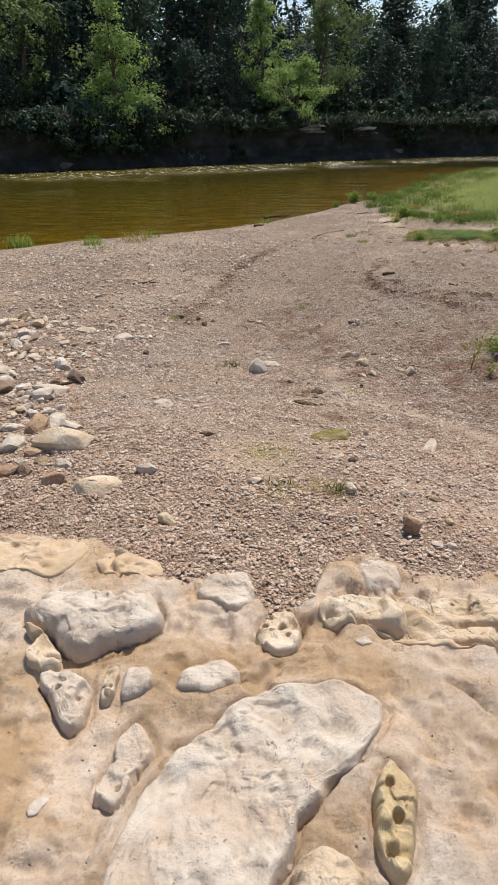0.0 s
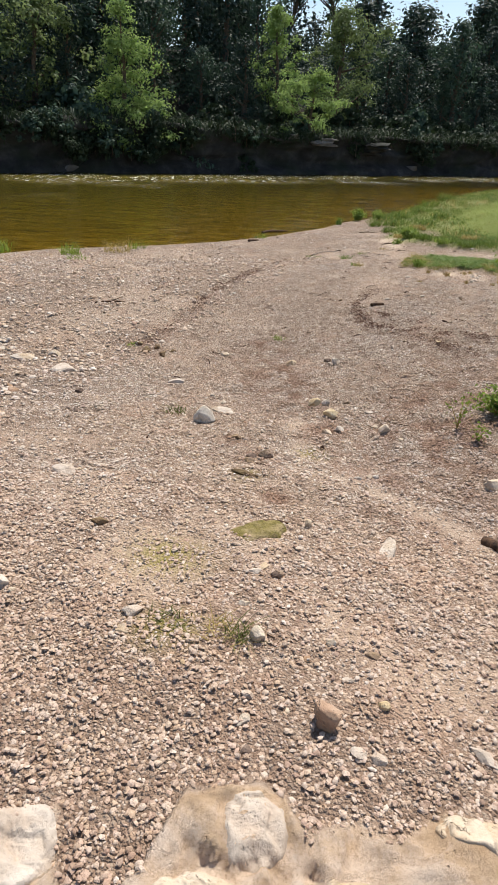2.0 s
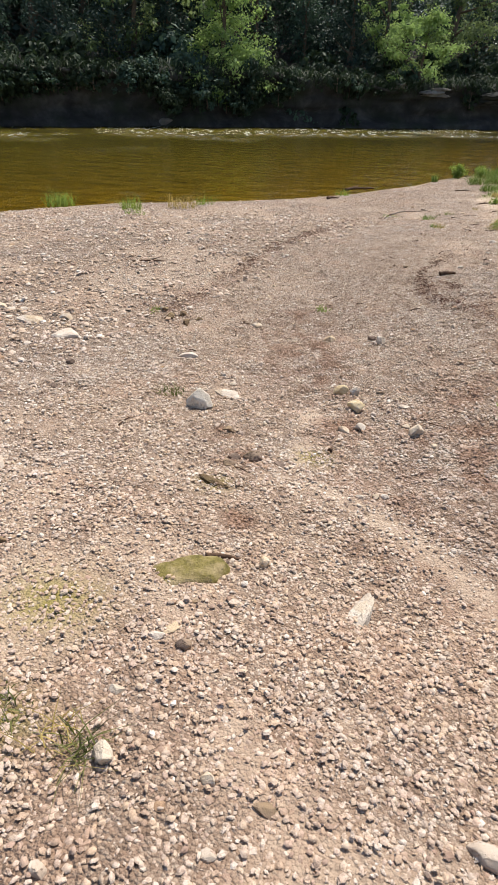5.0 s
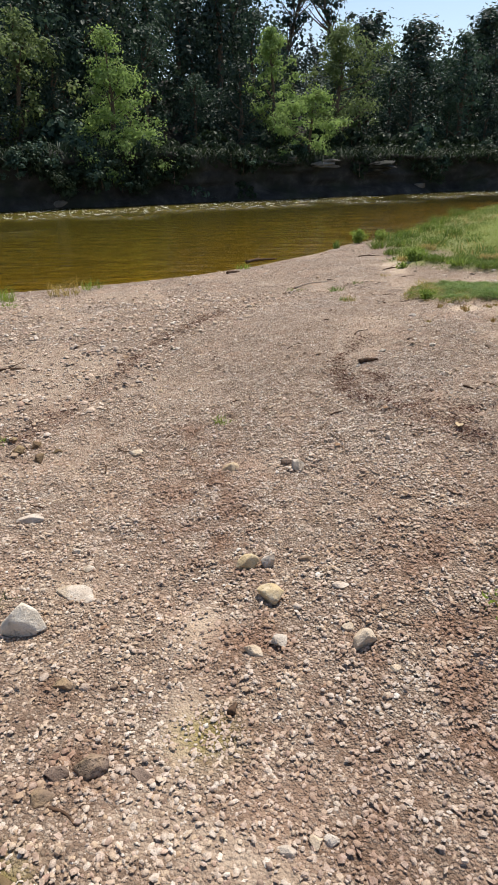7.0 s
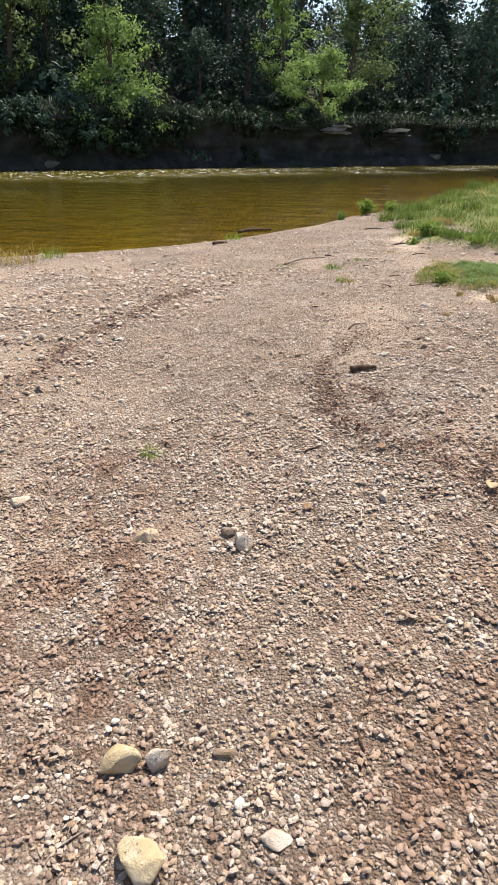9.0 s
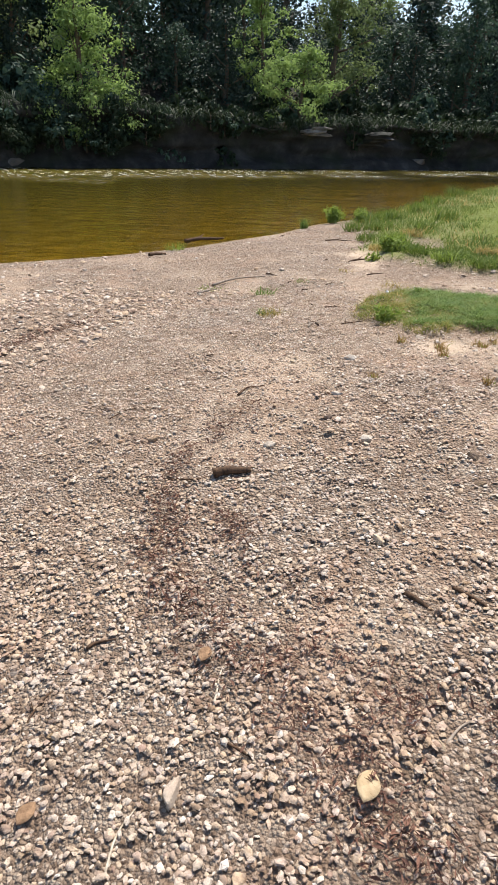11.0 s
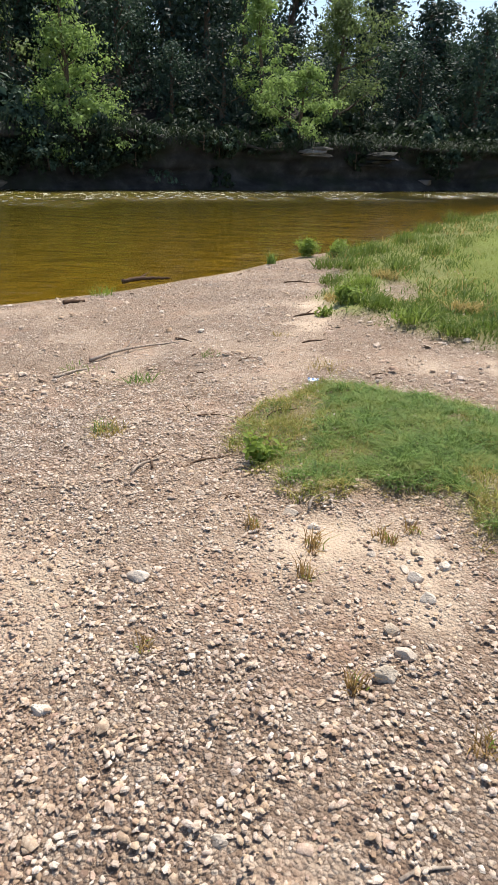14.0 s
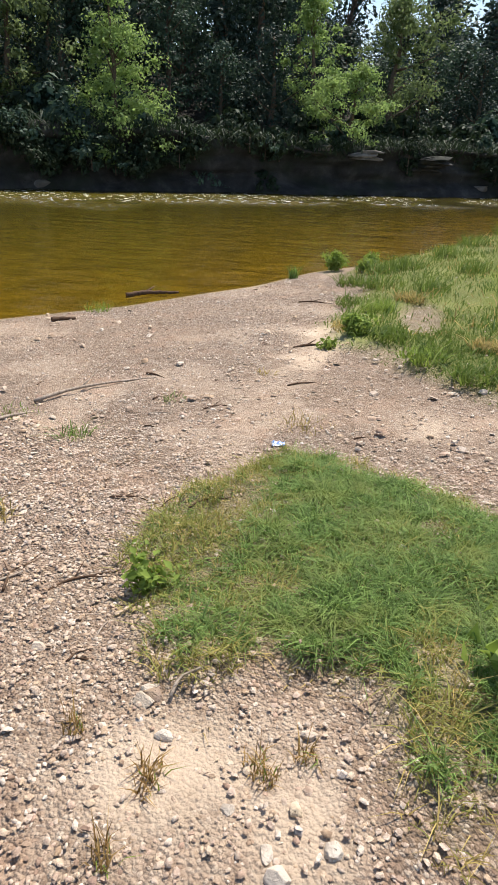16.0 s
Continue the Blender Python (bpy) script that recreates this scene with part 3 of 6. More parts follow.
def sand_mask(x, y):
    spots = [(2.93, 14.85, 0.26, 0.2, 0.85), (1.25, 9.9, 0.1, 0.25, 0.6), (2.3, 8.8, 0.25, 0.12, 0.7),
             (1.2, 10.3, 0.14, 0.2, 0.6), (3.6, 17.6, 0.6, 0.5, 0.5), (2.95, 14.8, 0.8, 0.55, 0.5), (0.8, 8.1, 0.6, 0.5, 0.2), (1.6, 7.9, 0.6, 0.5, 0.2), (2.7, 19.6, 0.3, 0.9, 0.8)]
    out = np.zeros(np.shape(x))
    for cx, cy, rx, ry, k in spots:
        out = np.maximum(out, k * np.exp(-((x - cx) / rx) ** 2 - ((y - cy) / ry) ** 2))
    out = np.maximum(out, 0.62 * np.exp(-(side(x, y, [(1.40, 9.44), (1.56, 9.40), (1.74, 9.28), (1.95, 9.12), (2.15, 8.92)]) / 0.13) ** 2))
    return np.clip(out + 0.45 * smoothstep(0.5, 0.7, fnoise(x * 1.6, y * 1.6, 41)), 0, 1)


def patch_mask(x, y):
    """The tongue of dense grass on the gravel."""
    x, y = x - 0.03, y + 0.05
    low = np.interp(x, [2.4, 2.55, 2.68, 2.77, 2.91, 3.0, 3.06, 3.26, 3.38, 3.47, 3.55, 3.7, 5.2], [15.9, 15.66, 15.46, 15.33, 15.24, 15.22, 15.34, 15.30, 15.34, 15.08, 14.98, 15.05, 14.6])
    top = np.interp(x, [2.4, 2.49, 2.61, 2.72, 2.84, 3.08, 3.37, 3.58, 3.88, 5.2], [15.95, 16.12, 16.4, 16.58, 16.82, 16.8, 16.7, 16.52, 16.55, 16.6])
    wob = 0.04 + 0.34 * (fnoise(x * 5, y * 5, 51) - 0.5) + 0.22 * (fnoise(x * 17, y * 17, 52) - 0.5)
    return smoothstep(-0.06, 0.2, np.minimum(y - low, top - y) + wob) * (x > 2.4)


def bank_mask(x, y):
    """Rough grass on the river bank."""
    left = np.interp(y, [18.2, 18.7, 19.4, 20.3, 21.5, 23, 24.2, 26, 30, 36, 44], [3.9, 3.42, 2.75, 2.62, 2.72, 2.75, 2.35, 2.9, 4.5, 7.4, 14])
    bare = np.exp(-(((x - 3.55) / 0.28) ** 2 + ((y - 20.6) / 1.0) ** 2)) + np.exp(-(((x - 3.2) / 0.35) ** 2 + ((y - 19.0) / 0.35) ** 2))
    return smoothstep(-0.1, 0.25, x - left + 0.3 * (fnoise(x * 2.5, y * 2.5, 61) - 0.5)) * smoothstep(18.0, 18.7, y + 0.25 * (x - 3.4)) * (1 - 0.8 * smoothstep(0.35, 0.7, bare)) * smoothstep(0.0, 0.3, -side(x, y, NEAR_SHORE))


def lawn_mask(x, y):
    return smoothstep(0, 0.8, x - np.interp(y, [17, 18.5, 21, 24, 27, 33, 45], [4.6, 4.2, 4.15, 4.3, 5.1, 8.6, 17]) + 0.4 * (fnoise(x, y, 71) - 0.5)) * smoothstep(16.9, 17.6, y)


def ground(x, y):
    x, y = np.asarray(x, float), np.asarray(y, float)
    s = -side(x, y, NEAR_SHORE)
    f = side(x, y, FAR_SHORE)
    inland = np.maximum(s, 0)
    z = 0.081 * inland / np.sqrt(1 + (inland / 12) ** 2)
    for cx, cy, r, k in DIPS:
        z = z + k * np.exp(-((x - cx) ** 2 + (y - cy) ** 2) / (2 * r * r))
    near = np.exp(-((x - 1) / 9) ** 2 - ((y - 13) / 9) ** 2)
    z = z + near * (0.05 * (fnoise(x * 1.6, y * 1.6, 11) - 0.5) + 0.034 * (fnoise(x * 6, y * 6, 12) - 0.5) + 0.030 * (fnoise(x * 12, y * 12, 13) - 0.5)) * smoothstep(0, 1.0, s)
    z = z + shelf_mask(x, y) * (0.03 + 0.07 * (fnoise(x * 3.5, y * 3.5, 14) - 0.5) + 0.05 * (fnoise(x * 9, y * 9, 15) - 0.5) - 0.03 * smoothstep(0.60, 0.68, fnoise(x * 6, y * 6, 16)) + 0.016 * (fnoise(x * 21, y * 21, 17) - 0.5) - 0.014 * smoothstep(0.58, 0.62, fnoise(x * 13, y * 13, 18))) + patch_mask(x, y) * (0.02 + 0.075 * fnoise(x * 6, y * 6, 57)) + 0.08 * bank_mask(x, y) - crevice(x, y) * shelf_mask(x, y)
    wet = np.maximum(-s, 0)
    bed = -0.75 * (1 - np.exp(-wet * 0.16))
    bed = np.maximum(bed, -0.5 * np.maximum(-f, 0) - 0.25)
    z = np.where(s > 0, z, bed)
    slope = 0.10 + 0.26 * smoothstep(4, -10, x)
    over = np.maximum(f, 0)
    rise = 2.1 * smoothstep(1.2, 2.2, over) + slope * np.maximum(over - 4, 0)
    rise = 11 * np.tanh(rise / 11) + 0.5 * (fnoise(x * 0.5, y * 0.5, 81) - 0.4) * smoothstep(0, 3, over)
    return np.where(f > 0, rise - 0.25, z)


def gz(x, y):
    return float(ground(np.array([x]), np.array([y]))[0])


def steps(start, size, grow, end):
    out, v = [], start
    while (v - end) * np.sign(size) < 0:
        out.append(v)
        v += size
        size *= grow
    return out + [end]


gx = np.array(sorted(set(steps(-1.2, -0.06, 1.06, -400))) + list(np.arange(-1.16, -0.42, 0.04)) + list(np.arange(-0.4, 0.0, 0.022)) + list(np.arange(0.0, 1.5, 0.0095)) + list(np.arange(1.5, 2.2, 0.022)) + list(np.arange(2.21, 4.2, 0.08)) + steps(4.2, 0.06, 1.06, 400))
gy = np.array(sorted(steps(5.4, -0.06, 1.12, -60)) + list(np.arange(5.44, 5.8, 0.05)) + list(np.arange(5.82, 7.2, 0.0095)) + list(np.arange(7.2, 7.5, 0.024)) + list(np.arange(7.52, 8.2, 0.06)) + list(np.arange(8.2, 17, 0.075)) + list(np.arange(17, 19, 0.1)) + steps(19, 0.1, 1.03, 60) + steps(61, 1.2, 1.12, 600))
GX, GY = np.meshgrid(gx, gy)
fx, fy = GX.ravel(), GY.ravel()
shore_s, far_f = -side(fx, fy, NEAR_SHORE), side(fx, fy, FAR_SHORE)
nx, ny = len(gx), len(gy)
ii, jj = np.meshgrid(np.arange(nx - 1), np.arange(ny - 1))
quad = np.stack([jj * nx + ii, jj * nx + ii + 1, (jj + 1) * nx + ii + 1, (jj + 1) * nx + ii], -1).reshape(-1, 4)
moss = sum(np.exp(-(((fx - cx) / r) ** 2 + ((fy - cy) / (r * 0.8)) ** 2)) for cx, cy, r in [(0.85, 7.8, 0.12), (0.75, 8.25, 0.16), (1.33, 9.8, 0.1), (0.95, 9.25, 0.08)])
ochre = sum(np.exp(-(((fx - cx) / rx) ** 2 + ((fy - cy) / ry) ** 2)) for cx, cy, rx, ry in [(0.1, 7.2, 0.5, 0.16), (0.12, 6.38, 0.2, 0.2), (0.6, 6.5, 0.2, 0.22), (0.45, 6.66, 0.3, 0.07), (0.95, 6.62, 0.35, 0.1), (1.07, 6.18, 0.1, 0.14), (0.05, 6.1, 0.25, 0.12), (1.25, 7.16, 0.2, 0.09), (1.65, 7.16, 0.3, 0.08), (2.1, 7.3, 0.16, 0.2)])
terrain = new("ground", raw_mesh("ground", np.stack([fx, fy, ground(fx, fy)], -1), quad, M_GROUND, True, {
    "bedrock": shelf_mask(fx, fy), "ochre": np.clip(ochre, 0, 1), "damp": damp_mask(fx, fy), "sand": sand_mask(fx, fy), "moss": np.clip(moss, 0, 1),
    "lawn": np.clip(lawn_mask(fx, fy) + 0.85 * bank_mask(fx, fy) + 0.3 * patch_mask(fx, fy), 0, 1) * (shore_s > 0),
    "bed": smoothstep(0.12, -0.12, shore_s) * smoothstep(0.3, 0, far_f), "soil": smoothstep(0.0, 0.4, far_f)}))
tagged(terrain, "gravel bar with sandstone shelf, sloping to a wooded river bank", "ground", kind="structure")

# river surface
wx, wy = np.array(steps(-40, 0.45, 1.0, 40)), np.array(steps(-10, 0.45, 1.0, 72))
WX, WY = np.meshgrid(wx, wy)
px, py = WX.ravel(), WY.ravel()
i2, j2 = np.meshgrid(np.arange(len(wx) - 1), np.arange(len(wy) - 1))
wq = np.stack([j2 * len(wx) + i2, j2 * len(wx) + i2 + 1, (j2 + 1) * len(wx) + i2 + 1, (j2 + 1) * len(wx) + i2], -1).reshape(-1, 4)
off = -side(px, py, FAR_SHORE)
keep = (side(px, py, NEAR_SHORE) > -1.5) & (off > -1.5)
riffle = np.exp(-((off - 2.4) / 2.1) ** 2) * smoothstep(0.36, 0.62, fnoise(px * 0.45, py * 0.45, 91)) + 0.2 * np.exp(-((off - 7) / 3) ** 2) * smoothstep(0.55, 0.7, fnoise(px * 0.5, py * 0.5, 92)) * (px < -5)
riffle = np.clip(riffle + 0.06 * smoothstep(9, 3, off), 0, 1)
water = new("river_water", raw_mesh("river_water", np.stack([px, py, 0 * px], -1), wq[keep[wq].all(1)], M_WATER, True, {"riffle": riffle, "deep": np.clip(-ground(px, py), 0, 2)}))
tagged(water, "shallow brown-green river water, its riffle flecked with painted white glints", "river", kind="structure")


# ---- stones ----
def rock_mesh(seed, length, width, high, material, box=0.75, rough=0.16, level=4, pits=0, top=0.0, relief=0.0):
    """An irregular boulder lying on z = 0; box under 1 squares it off, top flattens its upper side."""
    bm = bmesh.new()
    bmesh.ops.create_icosphere(bm, subdivisions=level, radius=1.0)
    rng = random.Random(seed)
    shift = Vector((rng.uniform(-50, 50), rng.uniform(-50, 50), rng.uniform(-50, 50)))
    holes = [Vector((rng.uniform(-0.8, 0.8), rng.uniform(-0.8, 0.8), 0.75)).normalized() for _ in range(pits)]
    cuts = [(Vector((rng.uniform(-1, 1), rng.uniform(-1, 1), rng.uniform(-0.3, 1))).normalized(), rng.uniform(0.48, 0.86)) for _ in range(15)]
    for v in bm.verts:
        p = v.co.copy()
        d = p.normalized()
        p = Vector([math.copysign(abs(c) ** box, c) for c in p])
        p *= 1 + rough * 1.9 * noise.noise(d * 1.3 + shift) + rough * 0.9 * noise.noise(d * 3.1 + shift) + rough * 0.65 * noise.noise(d * 7 + shift) + rough * 0.42 * noise.noise(d * 17 + shift)
        for axis, far in cuts:
            over = p.dot(axis) - far
            if over > 0:
                p -= axis * over * 0.93
        for h in holes:
            near = (d - h).length
            if near < 0.17:
                p -= d * 0.95 * (1 - (near / 0.17) ** 4)
        if top and p.z > top:
            p.z = top + (p.z - top) * 0.25
        if relief and p.z > 0:
            q = Vector((p.x * length / 2, p.y * width / 2, 0.0)) + shift
            p.z += relief * (noise.noise(q * 6) + 0.7 * abs(noise.noise(q * 14)) + 0.45 * noise.noise(q * 34)) / high
        v.co = Vector((p.x * length / 2, p.y * width / 2, p.z * high))
    for f in bm.faces:
        f.smooth = level > 3
    me = bpy.data.meshes.new("stone")
    bm.to_mesh(me)
    bm.free()
    me.materials.append(material)
    return me


def stone(x, y, size, material, label, seed, flat=0.6, wide=0.75, turn=0.0, sink=0.35, name="stone", category="stone", group="stones on the gravel", level=3, tilt=0.0, **shape):
    high = size * flat / 2
    if size > 0.07 and level == 3:
        level = 4
    ob = new(name, rock_mesh(seed, size, size * wide, high, material, level=level, **shape))
    ob.matrix_basis = pose(x, y, gz(x, y) + high * (1 - 2 * sink), tilt, tilt * 0.5, turn)
    return tagged(ob, label, category, group)


def embedded(place, high, material, label, seed, pits=(), relief=0.012, rings=14, ways=48, edge=7.0):
    """A rock let into the shelf; place is a socket's name or x, y and its extent in twelve directions, pits are (dx, dy, radius)."""
    x, y, reach = SOCKETS[place][:3] if place in SOCKETS else place
    turn = np.arange(ways) * 2 * np.pi / ways
    r = np.interp(turn, np.arange(13) * np.pi / 6, list(reach) + [reach[0]])
    r = (np.roll(r, 1) + 2 * r + np.roll(r, -1)) / 4
    r = r * (1 + 0.10 * (fnoise(np.cos(turn) * 2.5 + seed, np.sin(turn) * 2.5, seed) - 0.5) + 0.10 * (fnoise(np.cos(turn) * 7, np.sin(turn) * 7 + seed, seed + 1) - 0.5))
    u = 1 - (1 - np.arange(1, rings + 1) / rings) ** 1.25
    dx, dy = np.outer(u, r * np.cos(turn)).ravel(), np.outer(u, r * np.sin(turn)).ravel()
    dx, dy, U = np.r_[0, dx], np.r_[0, dy], np.r_[0, np.repeat(u, ways)]
    gx_, gy_ = x + dx, y + dy
    z = high * np.clip(1 - U ** edge, 0, 1) ** 0.45
    body = 1 - U ** 8
    level_ = fnoise(gx_ * 5, gy_ * 5, seed + 2)
    bumps = 0.55 * (smoothstep(0.38, 0.41, level_) + smoothstep(0.49, 0.52, level_) + smoothstep(0.60, 0.63, level_) - 1.5) + 0.8 * (level_ - 0.5) + (fnoise(gx_ * 22, gy_ * 22, seed + 3) - 0.5) * 0.5 + (fnoise(gx_ * 60, gy_ * 60, seed + 4) - 0.5) * 0.4
    chips = smoothstep(0.60, 0.63, fnoise(gx_ * 9, gy_ * 15, seed + 5)) + 0.6 * smoothstep(0.60, 0.62, fnoise(gx_ * 24, gy_ * 17, seed + 6))
    z = z + min(relief, 0.22 * high) * (bumps - 0.9 * chips) * body * np.clip(z / high, 0, 1)
    for px_, py_, pr in pits:
        z = z - 2.1 * pr * np.clip(1 - (np.hypot(dx - px_, dy - py_) / pr) ** 4, 0, 1)
    z = z + (ground(gx_, gy_) - gz(x, y)) * (0.7 + 0.3 * U ** 3) - 0.03 * (U > 0.999)
    i, j = np.meshgrid(np.arange(rings - 1), np.arange(ways), indexing="ij")
    k = (j + 1) % ways
    p, q, t, w = 1 + i * ways + j, 1 + i * ways + k, 1 + (i + 1) * ways + k, 1 + (i + 1) * ways + j
    j = np.arange(ways)
    tri = np.concatenate([np.stack([p, t, q], -1).reshape(-1, 3), np.stack([p, w, t], -1).reshape(-1, 3), np.stack([0 * j, 1 + j, 1 + (j + 1) % ways], -1)])
    ob = new("embedded_rock", raw_mesh("embedded_rock", np.stack([dx, dy, z], -1), tri, material))
    ob.location = (x, y, gz(x, y) - 0.004)
    return tagged(ob, label, "rock", "rocks set in the shelf")


embedded("large", 0.04, M_WHITE, "large white limestone rock set in the sandstone shelf", 1, rings=54, ways=150, relief=0.007, edge=24)
embedded("long", 0.075, M_WHITE, "long white limestone boulder on the shelf edge", 2, rings=36, ways=110, relief=0.008, edge=6)
embedded("pale", 0.02, M_WHITE, "pale limestone rock at the edge of the gravel", 3, (), 0.012, 24, 80, 10.0)
embedded("holed", 0.036, M_TAN, "small pale rock full of holes in the shelf", 4, [(-0.04, 0.0, 0.014), (0.02, 0.01, 0.016), (-0.025, 0.05, 0.012), (0.04, -0.03, 0.01)], 0.022, 26, 80)
embedded("worn", 0.014, M_WHITE, "flat white rock worn level with the shelf", 5, rings=18, ways=60)
embedded("cracked", 0.036, M_WHITE, "cracked pale rock wedged in the shelf", 6, [(-0.02, 0.0, 0.012), (0.045, -0.02, 0.01)], 0.026, 26, 80)
embedded((0.39, 6.53, (0.022, 0.026, 0.045, 0.068, 0.041, 0.027, 0.022, 0.026, 0.039, 0.066, 0.044, 0.026)), 0.05, M_TAN, "narrow upright rock wedged in the shelf", 8)
embedded((0.47, 6.54, (0.052, 0.053, 0.059, 0.049, 0.05, 0.045, 0.04, 0.05, 0.062, 0.047, 0.047, 0.051)), 0.028, M_WHITE, "small white rock wedged in the shelf", 9)
embedded("pitted", 0.026, M_WHITE, "long pale rock with pits in the shelf", 10, [(0.0, -0.075, 0.011), (-0.022, -0.128, 0.010), (0.008, -0.03, 0.006), (-0.035, 0.0, 0.010)], 0.010, 30, 84)
embedded("bored", 0.046, M_YELLOW, "yellow limestone rock bored with round holes", 11, [(-0.013, 0.046, 0.013), (0.048, 0.068, 0.009), (0.001, -0.026, 0.015), (-0.019, -0.094, 0.016), (0.015, 0.094, 0.007)], 0.016, 34, 96)
embedded((1.03, 6.04, (0.085, 0.08, 0.071, 0.072, 0.069, 0.077, 0.082, 0.077, 0.078, 0.069, 0.072, 0.067)), 0.045, M_TAN, "smooth tan rock set in the shelf", 12, (), 0.006, 18, 60, 3.0)
embedded((1.17, 6.91, (0.13, 0.098, 0.083, 0.086, 0.109, 0.13, 0.15, 0.113, 0.065, 0.052, 0.084, 0.17)), 0.036, M_TAN, "tan ledge of rock with worn hollows", 13, (), 0.014, 24, 80)
embedded((1.53, 6.96, (0.14, 0.11, 0.08, 0.075, 0.09, 0.118, 0.12, 0.09, 0.073, 0.07, 0.10, 0.14)), 0.03, M_TAN, "pale rock with bored holes at the shelf edge", 14, [(-0.04, 0.03, 0.010), (-0.095, -0.045, 0.012), (-0.014, -0.035, 0.009), (0.035, 0.01, 0.012)], 0.016, 26, 84)
embedded((-0.14, 7.15, (0.25, 0.22, 0.14, 0.12, 0.13, 0.25, 0.28, 0.2, 0.12, 0.10, 0.13, 0.22)), 0.020, M_PLATE, "flat tan sandstone plate along the gravel edge", 26, (), 0.003, 20, 70, 14.0)
embedded((0.30, 7.11, (0.13, 0.11, 0.08, 0.07, 0.09, 0.14, 0.15, 0.11, 0.08, 0.06, 0.07, 0.11)), 0.016, M_PLATE, "cracked-off tan sandstone plate", 27, (), 0.003, 16, 60, 14.0)
embedded((1.52, 6.83, (0.34, 0.2, 0.10, 0.08, 0.10, 0.22, 0.28, 0.14, 0.075, 0.065, 0.075, 0.15)), 0.014, M_PLATE, "thin pinkish sandstone layer with a broken edge", 28, (), 0.003, 22, 80, 16.0)
embedded("edge", 0.007, M_WHITE, "white rock set in sand at the gravel edge", 15, (), 0.010, 24, 72, 14.0)
embedded((1.79, 7.18, (0.11, 0.08, 0.05, 0.04, 0.05, 0.08, 0.11, 0.07, 0.05, 0.04, 0.06, 0.1)), 0.014, M_TAN, "flat pale rock at the gravel edge", 16, (), 0.003, 18, 60, 14.0)
embedded((2.05, 7.12, (0.1, 0.08, 0.07, 0.06, 0.06, 0.08, 0.11, 0.08, 0.06, 0.05, 0.07, 0.1)), 0.03, M_WHITE, "pale rock partly buried in the shelf", 17)
embedded((1.17, 6.77, (0.032, 0.02, 0.018, 0.02, 0.018, 0.021, 0.036, 0.023, 0.02, 0.015, 0.015, 0.021)), 0.010, M_WHITE, "small white chip of rock in the shelf", 25, (), 0.003, 8, 30)
embedded((0.32, 6.15, (0.02, 0.028, 0.034, 0.03, 0.021, 0.023, 0.023, 0.028, 0.032, 0.027, 0.025, 0.019)), 0.014, M_WHITE, "small white flake of rock on the shelf", 18, (), 0.004, 8, 30)
embedded((0.08, 6.73, (0.038, 0.035, 0.033, 0.04, 0.054, 0.037, 0.035, 0.035, 0.035, 0.046, 0.044, 0.045)), 0.05, M_TAN, "tan rock at the shelf edge", 19, (), 0.014)
embedded((0.14, 6.64, (0.053, 0.045, 0.052, 0.067, 0.071, 0.051, 0.049, 0.058, 0.063, 0.058, 0.061, 0.074)), 0.05, M_TAN, "tan rock under the long boulder", 20, (), 0.018, 18, 60)
embedded((-0.03, 6.50, (0.07, 0.05, 0.04, 0.04, 0.05, 0.07, 0.07, 0.05, 0.04, 0.05, 0.06, 0.07)), 0.03, M_WHITE, "white rock at the shelf edge", 21)
embedded((-0.13, 6.62, (0.05, 0.04, 0.04, 0.04, 0.04, 0.05, 0.05, 0.04, 0.04, 0.04, 0.04, 0.05)), 0.035, M_GREY, "grey stone in a hollow of the shelf", 22)

stone(1.43, 7.46, 0.10, M_RUST, "squarish rust-brown rock lying on the gravel", 30, 0.85, 0.85, 8, 0.02, box=0.6, rough=0.2)
stone(1.49, 7.66, 0.05, M_WHITE, "small white stone on the gravel", 31, 0.5, 0.8, 10)
stone(1.18, 7.79, 0.075, M_TAN, "tan stone beside dry grass", 32, 0.8, 0.8, 10, 0.15)
stone(2.07, 7.85, 0.10, M_WHITE, "white stone on the gravel", 33, 0.6, 0.8, -20, 0.3)
stone(1.71, 8.6, 0.23, M_GREY, "pale wedge-shaped slab flush with the gravel", 34, 0.22, 0.5, 84, 0.36)
stone(2.15, 7.56, 0.06, M_YELLOW, "small tan stone at the sand edge", 35)
stone(1.58, 7.80, 0.06, M_BROWN, "flat brown stone on the gravel", 36, 0.35, 0.8, 30)
stone(1.43, 7.82, 0.05, M_TAN, "small tan stone lying on gravel", 37, 0.7)
stone(1.56, 7.37, 0.055, M_WHITE, "round white stone on the gravel", 38, 0.5, 0.95)
stone(1.86, 7.42, 0.11, M_WHITE, "long white stone on the gravel", 39, 0.4, 0.5, -45)
stone(2.43, 9.55, 0.13, M_TAN, "tan stone by the gully weeds", 40, 0.7, 0.75, 15, 0.2)
stone(0.53, 10.22, 0.17, M_PALE, "big pale stone on the gravel", 41, 1.15, 0.85, 30, 0.2, box=0.9, rough=0.16)
stone(0.60, 10.48, 0.20, M_GREY, "flat tan stone half buried in gravel", 42, 0.25, 0.7, -10)
stone(0.12, 11.07, 0.15, M_WHITE, "flat white stone on the gravel", 43, 0.35, 0.5, 20, 0.2)
stone(1.45, 10.57, 0.135, M_YELLOW, "rounded ochre stone on the gravel bar", 44, 0.8, 0.9, 0, 0.2, box=1.0, rough=0.08)
stone(1.31, 10.80, 0.11, M_YELLOW, "ochre brown stone on the gravel bar", 45, 0.85, 0.9, 30, 0.15, box=0.9)
stone(1.41, 10.83, 0.10, M_GREY, "pale grey angular stone on the gravel bar", 46, 0.8, 0.7, 10, 0.15)
